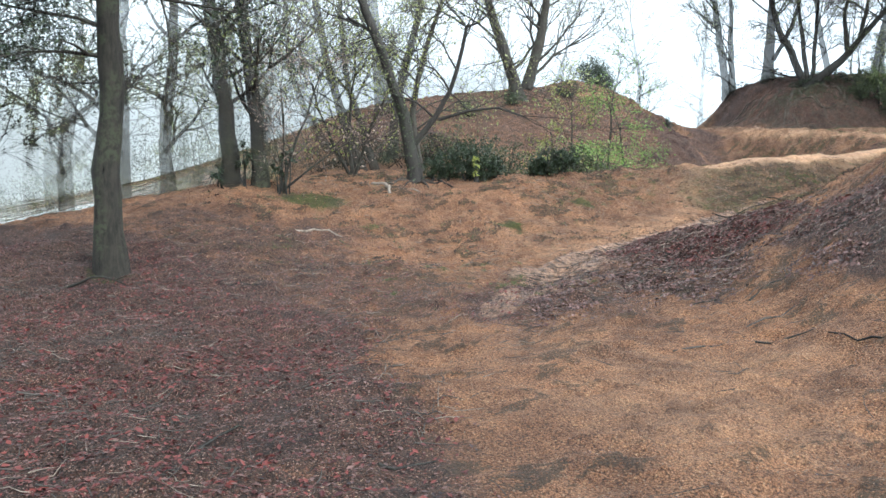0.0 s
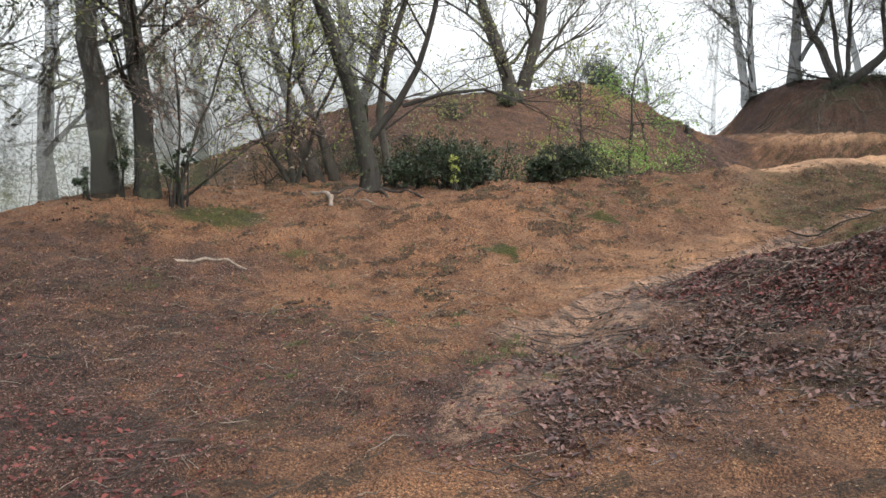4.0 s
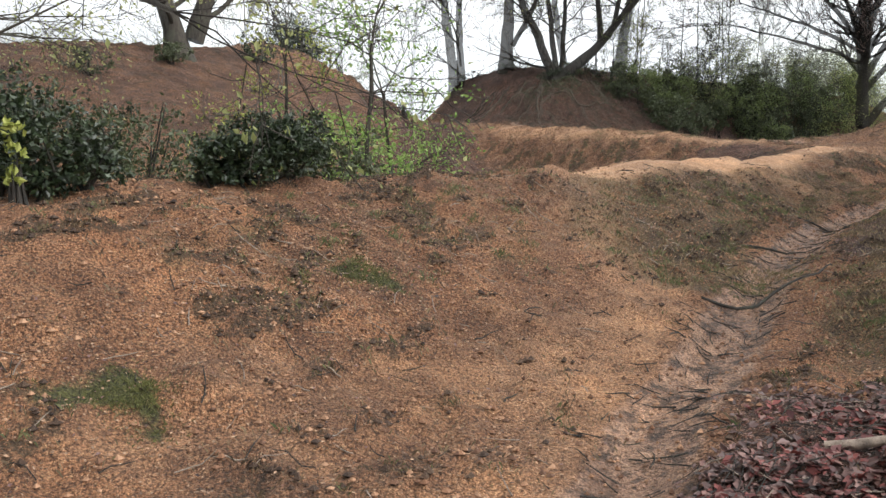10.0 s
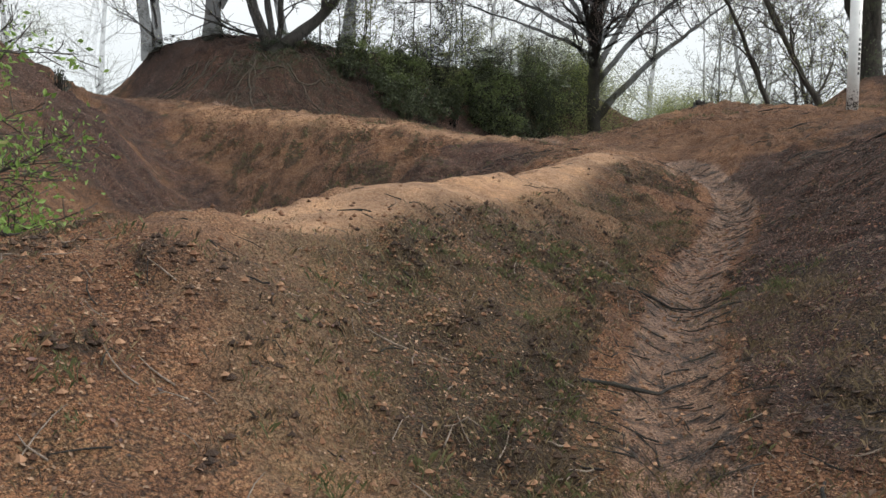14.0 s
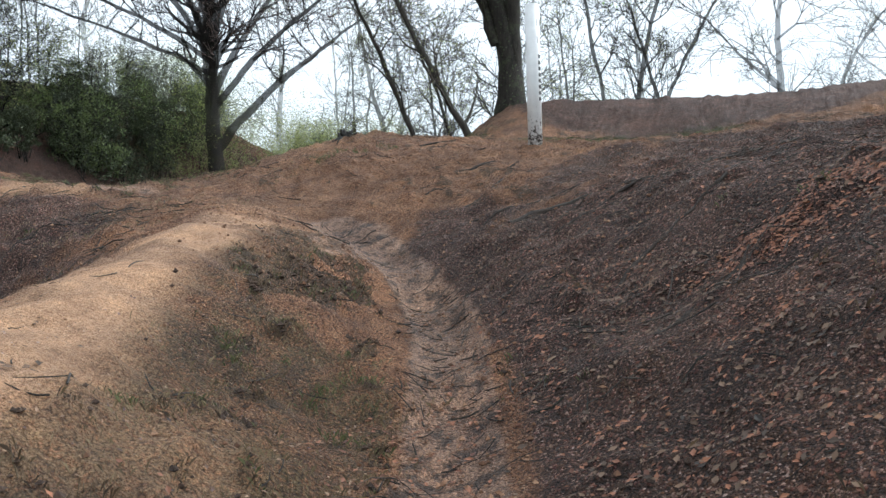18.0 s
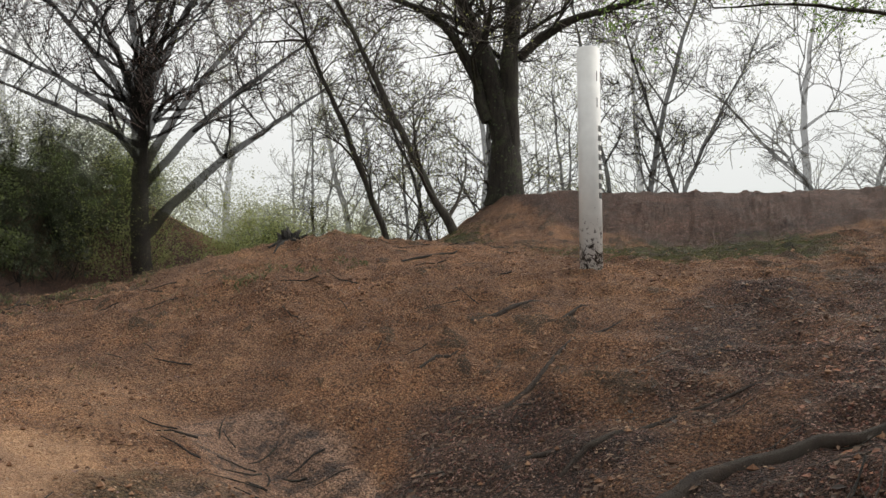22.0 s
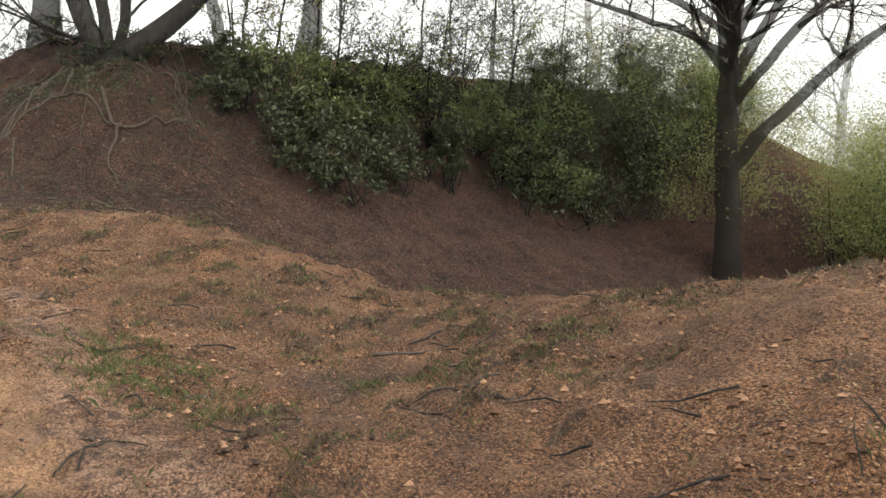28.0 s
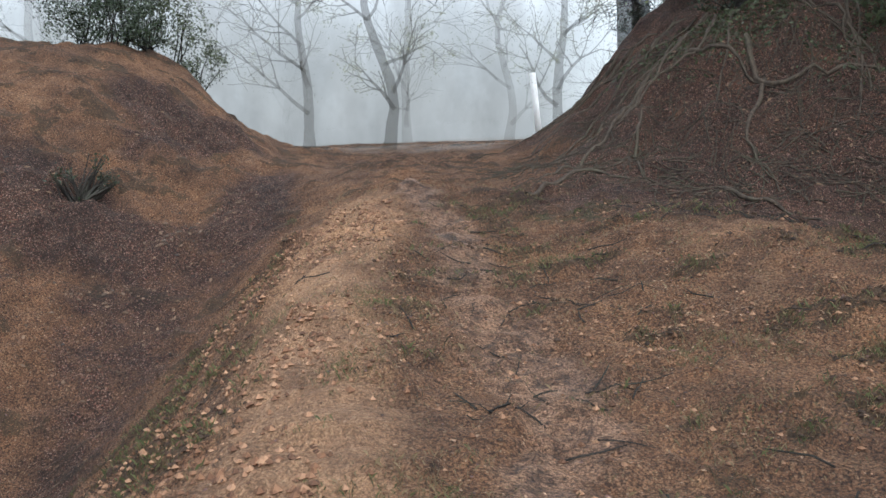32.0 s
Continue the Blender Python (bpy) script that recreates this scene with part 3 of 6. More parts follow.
    z["litter"] = np.clip(np.maximum.reduce([
        pile, left, 0.95 * right, 0.6 * fall(np.hypot((jx - 2.9) / 1.5, (jy - 10.8) / 2.4), 0.5, 1.1), 0.6 * fall(np.hypot((jx + 1.4) / 2.6, (jy - 11.6) / 2.8), 0.4, 1.1), 0.6 * fall(np.hypot((jx + 3.2) / 3.4, (jy - 13.4) / 2.6), 0.4, 1.1), 0.72 * flank, 0.78 * hollow, 0.5 * pit, 0.62 * fall(near_line(jx, jy, [(11.4, 28.0), (11.0, 31.2), (10.9, 34.2)]), 0.1, 1.5), (0.5 + 0.6 * w) * fall(near_line(jx, jy, [(8.8, 30.4), (11.2, 27.8), (13.0, 25.7)]), 0.8, 2.3), np.clip(1.9 * grain(x, y, 1.1, 47) - 0.35, 0, 1) * fall(np.hypot((jx - 9.0) / 2.4, (jy - 34.2) / 4.0), 0.6, 1.0), 0.5 * fall(np.hypot((jx - 2.5) / 8.5, (jy - 31.0) / 5.5), 0.6, 1.0), 0.62 * fall(near_line(jx, jy, [(8.6, 21.4), (11.0, 22.8), (12.6, 24.4), (13.6, 26.6)]), 0.3, 1.5), 0.6 * fall(np.hypot((jx - 16.6) / 2.2, (jy - 20.4) / 1.0), 0.4, 1.1), 0.75 * bank, 0.62 * fall(np.hypot((jx - 0.9) / 1.6, (jy - 10.2) / 2.2), 0.5, 1.2),
        0.8 * fall(near_line(jx, jy, [(12.4, 19.6), (13.6, 20.2), (14.7, 21.1), (15.5, 21.7)]), 0.3, 0.95) * fall(beside, 0.15, 0.5), 0.55 * fall(np.hypot(jx - 16.8, jy - 27.4), 0.2, 1.2),
        0.6 * fall(np.hypot((jx + 1.5) / 3.0, (jy - 28.0) / 4.0), 0.5, 1.0), 0.85 * fall(np.hypot((jx - 29.6) / 5.2, (jy - 20.0) / 7.0), 0.7, 1.0)]), 0, 1)
    z["grass"] = np.clip(np.maximum.reduce([
        0.72 * fall(near_line(jx, jy, [(5.6, 17.3), (7.0, 18.4), (9.0, 19.7), (11.0, 20.75), (13.0, 21.75), (14.2, 22.5)]), 0.45, 1.2),
        0.45 * fall(np.hypot(jx - 0.5, jy - 12.0), 0.4, 2.2),
        0.40 * fall(np.hypot(jx - 16.2, jy - 27.2), 0.5, 2.2),
        0.3 * fall(np.hypot(jx - 18.0, jy - 24.6), 0.2, 1.1),
        0.6 * fall(near_line(jx, jy, [(5.6, 15.2), (7.6, 16.4), (9.2, 17.6)]), 0.3, 0.9),
        0.45 * fall(np.hypot(jx - 2.6, jy - 9.6), 0.2, 1.2),
        0.35 * fall(near_line(jx, jy, [(2.0, 16.6), (5.3, 18.6)]), 0.3, 1.2)]) * (0.5 + w), 0, 1)
    z["moss"] = np.clip(np.maximum.reduce([
        0.95 * fall(np.hypot(mx - 1.25, my - 15.4), 0.05, 0.46), 0.85 * fall(np.hypot((mx + 2.5) / 1.7, my - 15.9), 0.15, 0.75),
        0.85 * fall(np.hypot(mx - 2.72, my - 16.55), 0.05, 0.44), 0.6 * fall(np.hypot(mx - 0.38, my - 15.2), 0.02, 0.26), 0.5 * fall(np.hypot(mx + 1.2, my - 14.9), 0.05, 0.5),
        0.8 * fall(np.hypot((jx - 23.0) / 5.2, (jy - 20.8) / 2.6), 0.4, 1.0), 0.9 * fall(np.hypot((jx - 27.0) / 5.5, (jy - 40.0) / 1.7), 0.5, 1.0), 0.55 * fall(np.hypot((jx - 14.7) / 1.2, (jy - 33.6) / 0.8), 0.3, 1.0), 0.7 * fall(np.hypot(jx - 25.2, jy - 25.3), 0.3, 1.6),
        0.8 * fall(np.hypot(x + 4.7, y - 11.7), 0.2, 0.6)]), 0, 1)
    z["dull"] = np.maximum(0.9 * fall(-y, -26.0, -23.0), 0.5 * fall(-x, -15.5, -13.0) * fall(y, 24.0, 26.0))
    z["clump"] = clumps(x, y) * np.clip(1 - 1.1 * z["sand"] - z["mud"], 0, 1) * np.clip(1 - 0.7 * z["litter"], 0, 1)
    return z


def clumps(x, y):
    """Where turfy crumbs bind the bare earth, 0 to 1; drawn out along the slopes."""
    u, v = 0.85 * x + 0.52 * y, -0.52 * x + 0.85 * y
    n = 0.5 * grain(u * 0.55, v, 4.4, 101) + 0.3 * grain(u * 0.6, v, 10.0, 102) + 0.2 * grain(x, y, 19.0, 103)
    where = 0.10 * (grain(x, y, 0.45, 104) - 0.5) + 0.085 * fall(near_line(x, y, [(5.6, 17.3), (7.0, 18.4), (9.0, 19.7), (11.0, 20.75), (13.0, 21.75)]), 0.4, 1.2) + 0.03 * fall(np.hypot((x - 14.5) / 3.4, (y - 29.0) / 4.5), 0.6, 1.1)
    where = where - 0.09 * fall(np.hypot((x - 18.0) / 3.6, (y - 23.4) / 3.0), 0.7, 1.1)
    return np.clip((n + where - 0.56) * 7.0, 0, 1)


def relief(x, y):
    """The full height of the ground with its lumps and ruts."""
    z = level(x, y)
    trod = near_line(x, y, TROD)
    z = z + (grain(x, y, 1.3, 1) - 0.5) * 0.10 + (grain(x, y, 3.7, 2) - 0.5) * 0.055 + (grain(x, y, 7.0, 5) - 0.5) * 0.03
    rough = np.clip(1 - fall(trod, 0.2, 0.6) - fall(near_line(x, y, SAND_LINE[5:]), 0.2, 0.5), 0, 1)
    z = z + rough * (0.055 * np.clip(grain(x, y, 4.3, 15) - 0.58, 0, 1) * 2.4 + 0.045 * np.clip(grain(x, y, 8.5, 16) - 0.62, 0, 1) * 2.6)
    z = z - 0.07 * fall(trod, 0.05, 0.30) * fall(-y, -12.0, -9.0) * fall(y, 22.0, 24.5)
    z = z + 0.035 * clumps(x, y) * rough
    wall = np.maximum(fall(near_line(x, y, [(8.8, 30.0), (11.0, 27.6), (12.9, 25.6)]), 0.5, 2.0), fall(np.hypot((x - 9.0) / 1.9, (y - 34.6) / 3.6), 0.5, 1.0))
    z = z + wall * ((grain(x, y, 1.5, 44) - 0.5) * 0.42 + (grain(x, y, 4.4, 45) - 0.5) * 0.22 + (grain(x, y, 9.0, 46) - 0.5) * 0.07)
    steep = fall(np.hypot((x - 16.6) / 3.4, (y - 38.2) / 3.6), 0.6, 1.05)
    z = z + steep * ((grain(x, y, 1.9, 41) - 0.5) * 0.34 + (grain(x, y, 4.6, 42) - 0.5) * 0.16)
    pile = fall(np.hypot((x - 4.1) / 1.5, (y - 12.7) / 2.0), 0.2, 1.0)
    z = z + 0.22 * pile + 0.06 * pile * grain(x, y, 9.0, 7)
    return z


def axis_steps(lo, hi, fine, far):
    core = np.arange(lo, hi + fine * 0.5, fine)
    out = [0.0]
    while out[-1] < far:
        out.append(out[-1] + max(fine, 0.16 * out[-1] + fine))
    out = np.array(out[1:])
    return np.concatenate([lo - out[::-1], core, core[-1] + out])


def mesh_from(name, verts, faces, mat, smooth=True):
    """faces: an array of equal-sided faces."""
    me = bpy.data.meshes.new(name)
    verts, faces = np.asarray(verts, np.float32), np.asarray(faces, np.int32)
    k = faces.shape[1]
    me.vertices.add(len(verts))
    me.vertices.foreach_set("co", verts.ravel())
    me.loops.add(faces.size)
    me.loops.foreach_set("vertex_index", faces.ravel())
    me.polygons.add(len(faces))
    me.polygons.foreach_set("loop_start", np.arange(0, faces.size, k, dtype=np.int32))
    me.polygons.foreach_set("use_smooth", np.full(len(faces), smooth))
    me.update(calc_edges=True)
    me.materials.append(mat)
    return me


def build_ground():
    gx, gy = axis_steps(-7, 24, 0.062, 900), axis_steps(1.5, 40, 0.064, 900)
    x, y = [a.ravel() for a in np.meshgrid(gx, gy)]
    z = relief(x, y)
    nx = len(gx)
    i = (np.arange(len(gy) - 1)[:, None] * nx + np.arange(nx - 1)[None, :]).ravel()
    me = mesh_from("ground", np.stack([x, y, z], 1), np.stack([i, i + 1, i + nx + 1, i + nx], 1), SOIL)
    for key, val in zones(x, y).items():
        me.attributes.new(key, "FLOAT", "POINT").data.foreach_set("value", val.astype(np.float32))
    return tagged(new("ground", me), "red-brown woodland earth with worn sandy paths, gully and mounds", "ground", kind="structure")


build_ground()


def hazy_wood_sheets():
    """Glowing grey sheets to the west and north: a far wood with haze painted in."""
    k = Mat("wood_haze_glow", 1.0, False)
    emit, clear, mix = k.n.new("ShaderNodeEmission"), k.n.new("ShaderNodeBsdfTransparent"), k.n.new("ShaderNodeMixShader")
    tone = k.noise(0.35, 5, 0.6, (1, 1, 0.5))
    # the haze tone is given off by the sheet itself
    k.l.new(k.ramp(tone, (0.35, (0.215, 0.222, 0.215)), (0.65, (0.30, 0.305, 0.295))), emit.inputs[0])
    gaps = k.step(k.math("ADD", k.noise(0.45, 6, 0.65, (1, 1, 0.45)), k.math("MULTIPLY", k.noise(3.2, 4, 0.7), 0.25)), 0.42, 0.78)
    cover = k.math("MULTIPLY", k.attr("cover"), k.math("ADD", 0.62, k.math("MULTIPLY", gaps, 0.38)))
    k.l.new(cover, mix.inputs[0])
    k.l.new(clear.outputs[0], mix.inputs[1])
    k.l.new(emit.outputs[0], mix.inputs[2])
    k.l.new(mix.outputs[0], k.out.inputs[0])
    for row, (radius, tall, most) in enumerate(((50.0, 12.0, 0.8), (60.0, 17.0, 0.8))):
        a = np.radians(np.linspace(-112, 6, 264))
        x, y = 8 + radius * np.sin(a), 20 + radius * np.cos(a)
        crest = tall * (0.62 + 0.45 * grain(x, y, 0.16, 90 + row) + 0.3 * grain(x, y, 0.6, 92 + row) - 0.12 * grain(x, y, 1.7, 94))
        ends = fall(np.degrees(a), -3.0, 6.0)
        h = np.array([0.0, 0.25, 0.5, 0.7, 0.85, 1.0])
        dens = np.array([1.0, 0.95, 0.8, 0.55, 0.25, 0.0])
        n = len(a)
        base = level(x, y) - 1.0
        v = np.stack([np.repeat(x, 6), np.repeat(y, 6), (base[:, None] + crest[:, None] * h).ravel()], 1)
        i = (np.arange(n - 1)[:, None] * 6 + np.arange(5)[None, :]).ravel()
        me = mesh_from("hazy_wood_sheets", v, np.stack([i, i + 6, i + 7, i + 1], 1), k.m)
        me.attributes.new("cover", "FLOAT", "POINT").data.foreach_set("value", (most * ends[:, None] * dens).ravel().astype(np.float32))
        tagged(new("backdrop", me), "glowing grey sheet painted as the outline of a far wood in haze", "backdrop", kind="structure")


hazy_wood_sheets()


def ground_z(x, y):
    return float(relief(np.array([x]), np.array([y]))[0])


# ---- parts ----
def thing(name, place, label, category, group=""):
    ob = new(name)
    ob.location = place
    ob.empty_display_size = 0.2
    return tagged(ob, label, category, group)


def part(name, me, parent, label=""):
    ob = new(name, me)
    ob.parent = parent
    if label:
        ob["label"] = label
    return ob


def tubes(lines, sides):
    """Vertices and quads of round branches. lines: lists of (point, radius)."""
    groups = {}
    for ln in lines:
        groups.setdefault(len(ln), []).append(ln)
    vs, fs, base = [], [], 0
    ang = np.arange(sides) * 2 * np.pi / sides
    for k, lns in groups.items():
        p = np.array([[q[0] for q in ln] for ln in lns])
        r = np.array([[q[1] for q in ln] for ln in lns])
        t = np.gradient(p, axis=1)
        t /= np.linalg.norm(t, axis=2, keepdims=True) + 1e-9
        ref = np.where(np.abs(t[:, :1, 2:3]) > 0.8, np.array([[[1.0, 0, 0]]]), np.array([[[0, 0, 1.0]]])) * np.ones_like(t)
        u = np.cross(t, ref)
        u /= np.linalg.norm(u, axis=2, keepdims=True) + 1e-9
        w = np.cross(t, u)
        ring = p[:, :, None] + r[:, :, None, None] * (u[:, :, None] * np.cos(ang)[None, None, :, None] + w[:, :, None] * np.sin(ang)[None, None, :, None])
        m = len(lns)
        vs.append(ring.reshape(-1, 3))
        a = np.arange(m)[:, None, None] * k * sides + np.arange(k - 1)[None, :, None] * sides
        j, j2 = np.arange(sides)[None, None, :], (np.arange(sides)[None, None, :] + 1) % sides
        fs.append(np.stack([a + j, a + j2, a + sides + j2, a + sides + j], -1).reshape(-1, 4) + base)
        base += m * k * sides
    return np.concatenate(vs), np.concatenate(fs)


def flakes(rng, centres, size, normal=None, flat=0.0, slim=0.5, fold=0.25):
    """Small folded leaves at centres. flat: how far they lie along normal (0: any way round)."""
    m = len(centres)
    d = rng.normal(size=(m, 3))
    if normal is not None:
        d = d * (1 - flat) + normal * flat * 1.6
    d /= np.linalg.norm(d, axis=1, keepdims=True) + 1e-9
    u = np.cross(d, rng.normal(size=(m, 3)))
    u /= np.linalg.norm(u, axis=1, keepdims=True) + 1e-9
    w = np.cross(d, u)
    s = (size * rng.uniform(0.6, 1.3, m))[:, None]
    tip, tail = centres + u * s * 0.6, centres - u * s * 0.6
    lift = d * s * rng.uniform(0.02, fold, (m, 1))
    left, right = centres + w * s * slim * 0.6 + lift, centres - w * s * slim * 0.6 + lift
    v = np.stack([tail, left, tip, right], 1).reshape(-1, 3)
    i = np.arange(m)[:, None] * 4
    f = np.concatenate([i + np.array([[0, 1, 2]]), i + np.array([[0, 2, 3]])], 1).reshape(-1, 3)
    return v, f


def sprout(rng, p, d, length, radius, depth, out, st):
    n = 5 if depth <= 1 else 4
    n = n if length > 0.5 else 3
    pts, dirs = [(tuple(p), radius)], [d]
    for i in range(1, n + 1):
        d = (d + Vector(rng.normal(0, st["wob"], 3)) + Vector((0, 0, st["rise"] * (1 if depth > 1 else 0.5)))).normalized()
        p = p + d * (length / n)
        pts.append((tuple(p), max(radius * (1 - 0.8 * i / n), st.get("fine", 0.0045))))
        dirs.append(d)
    out[depth].append(pts)
    if depth >= st["levels"]:
        return
    k = st["kids"][min(depth - 1, len(st["kids"]) - 1)]
    for c in range(k):
        f = 0.25 + 0.75 * (c + rng.uniform(0.2, 0.8)) / k
        i = min(n, max(1, int(round(f * n))))
        q, r = Vector(pts[i][0]), pts[i][1]
        side = dirs[i].cross(Vector(rng.normal(0, 1, 3)))
        side.z *= st.get("flat", 0.8)
        if side.length < 1e-3:
            continue
        nd = (dirs[i] * rng.uniform(0.6, 1.0) + side.normalized() * st["spread"]).normalized()
        sprout(rng, q, nd, length * rng.uniform(*st.get("short", (0.45, 0.72))) * (1 - 0.25 * f), max(r * 0.72, st.get("fine", 0.0045)), depth + 1, out, st)


def make_tree(name, label, trunks, seed, bark, twig, leaf, st, leaves=1500, leaf_size=0.08, group="trees", category="tree", root=True, ivy=0, clouds=()):
    """trunks: lines of (x, y, z, r) in the world; the first starts at the ground."""
    rng = np.random.default_rng(seed)
    b = Vector(trunks[0][0][:3])
    gz = ground_z(b.x, b.y)
    ob = thing(name, (b.x, b.y, gz), label, category, group)
    off = np.array([b.x, b.y, gz])
    big, out, starts = [], {d: [] for d in range(1, 7)}, [(0, 0)]
    for t_i, tr in enumerate(trunks):
        line = [np.array(q, float) for q in tr]
        if t_i == 0:
            line[0][2] = gz - 0.25
        pts = []
        for a, c in zip(line, line[1:]):
            k = max(1, int(np.linalg.norm(c[:3] - a[:3]) / 0.4))
            pts += [a + (c - a) * i / k for i in range(k)]
        pts.append(line[-1])
        pts = np.array(pts)
        for _ in range(2):
            pts[1:-1] = 0.5 * pts[1:-1] + 0.25 * (pts[:-2] + pts[2:])
        pts[1:-1, :3] += rng.normal(0, 0.018, (len(pts) - 2, 3))
        pts[:, 3] *= rng.uniform(0.93, 1.08, len(pts))
        if t_i == 0 and root:
            h = pts[:, 2] - gz
            pts[:, 3] *= 0.88 * (1 + 0.4 * np.exp(-np.clip(h, 0, None) / 0.25))
        pts[:, :3] -= off
        big.append([(tuple(q[:3]), q[3]) for q in pts])
        n = len(pts)
        first = int(n * st.get("bare", 0.35)) if t_i == 0 else max(1, int(n * st.get("clear", 0.0)))
        k = st["limbs"]
        for c in range(k):
            i = min(n - 1, first + int((n - first) * (c + rng.uniform(0, 1)) / k))
            dr = Vector(pts[min(i + 1, n - 1), :3] - pts[max(i - 1, 0), :3]).normalized()
            az = rng.uniform(0, 2 * np.pi)
            side = Vector((math.cos(az), math.sin(az), st.get("limb_up", 0.35)))
            frac = (i - first) / max(1, n - first)
            sprout(rng, Vector(pts[i, :3]), (dr * 0.5 * st.get("follow", 1) + side).normalized(), st["reach"] * rng.uniform(0.6, 1.1) * (1 - 0.35 * frac), pts[i, 3] * st.get("thick", 0.5), 1, out, st)
            starts.append((len(out[1]), len(out[2])))
        if st.get("top", True):
            dr = Vector(pts[-1, :3] - pts[-2, :3]).normalized()
            for _ in range(3):
                nd = (dr + Vector(rng.normal(0, 0.35, 3))).normalized()
                sprout(rng, Vector(pts[-1, :3]), nd, st["reach"], pts[-1, 3] * 0.85, 1, out, st)
                starts.append((len(out[1]), len(out[2])))
    v, f = tubes(big, 15)
    v = v + rng.normal(0, 0.007, v.shape)
    part("trunk", mesh_from("trunk", v, f, bark), ob)
    for limb in range(len(starts) - 1):
        lines = out[1][starts[limb][0]:starts[limb + 1][0]] + out[2][starts[limb][1]:starts[limb + 1][1]]
        if lines:
            v, f = tubes(lines, 6)
            part("limb", mesh_from("limb", v, f, bark), ob)
    fine = [ln for d in range(3, 7) for ln in out[d]]
    if fine:
        v, f = tubes(fine, 3)
        part("twig_spray", mesh_from("twig_spray", v, f, twig), ob)["kind"] = "stuff"
    if ivy:
        ln = big[0]
        k = rng.integers(0, max(2, int(len(ln) * 0.62)), ivy)
        f = rng.random((ivy, 1))
        p = np.array([q[0] for q in ln])
        r = np.array([q[1] for q in ln])
        a = rng.uniform(0, 2 * np.pi, ivy)
        c = p[k] * (1 - f) + p[np.minimum(k + 1, len(ln) - 1)] * f
        out_dir = np.stack([np.cos(a), np.sin(a), np.zeros(ivy)], 1)
        v, f = flakes(rng, c + out_dir * (r[k] + 0.012)[:, None], 0.045, out_dir, 0.6, 0.8)
        part("ivy", mesh_from("ivy", v, f, LEAF_MID, False), ob, "patchy green ivy leaves on the bark")
    # leaf clouds: low ones are visible foliage, high unseen ones only shade the ground
    for cx, cy, cz, rx, rz, count, size, kind in clouds:
        d = rng.normal(size=(max(8, count // 30), 3))
        d = d / (np.linalg.norm(d, axis=1, keepdims=True) + 1e-9) * rng.uniform(0.2, 1.0, (len(d), 1)) ** 0.5
        cen = np.array([cx, cy, cz]) - off + d[rng.integers(0, len(d), count)] * np.array([rx, rx, rz]) + rng.normal(0, 0.10 * rx, (count, 3)) * np.array([1, 1, 0.6])
        v, f = flakes(rng, cen, size)
        part("crown", mesh_from("crown", v, f, kind, False), ob)
    if leaves and leaf:
        src = [q[0] for ln in (fine or out[2]) for q in ln[1:]]
        src = np.array(src)
        cen = src[rng.integers(0, len(src), leaves)] + rng.normal(0, st.get("scatter", 0.12), (leaves, 3))
        v, f = flakes(rng, cen, leaf_size)
        part("crown", mesh_from("crown", v, f, leaf, False), ob)
    return ob


def straight(x, y, h, r, lean=(0, 0), z=None):
    z = ground_z(x, y) if z is None else z
    return [(x, y, z, r), (x + lean[0] * 0.3, y + lean[1] * 0.3, z + h * 0.35, r * 0.85), (x + lean[0], y + lean[1], z + h, r * 0.45)]


BARE = dict(wob=0.07, rise=0.03, levels=4, kids=(7, 5, 4), spread=0.5, limbs=9, reach=4.2, bare=0.3, thick=0.42, flat=0.7, short=(0.5, 0.8))
OPEN = dict(wob=0.13, rise=0.03, levels=4, kids=(6, 4, 4), spread=0.7, limbs=12, reach=3.0, bare=0.2, scatter=0.14, thick=0.32)
SMALL = dict(wob=0.14, rise=0.03, levels=3, kids=(5, 4), spread=0.8, limbs=8, reach=1.6, bare=0.3, scatter=0.12)
FIR = dict(wob=0.10, rise=-0.02, levels=3, kids=(7, 5), spread=0.7, limbs=17, reach=2.3, bare=0.34, limb_up=0.05, follow=0.2, thick=0.22, flat=0.35, scatter=0.1)


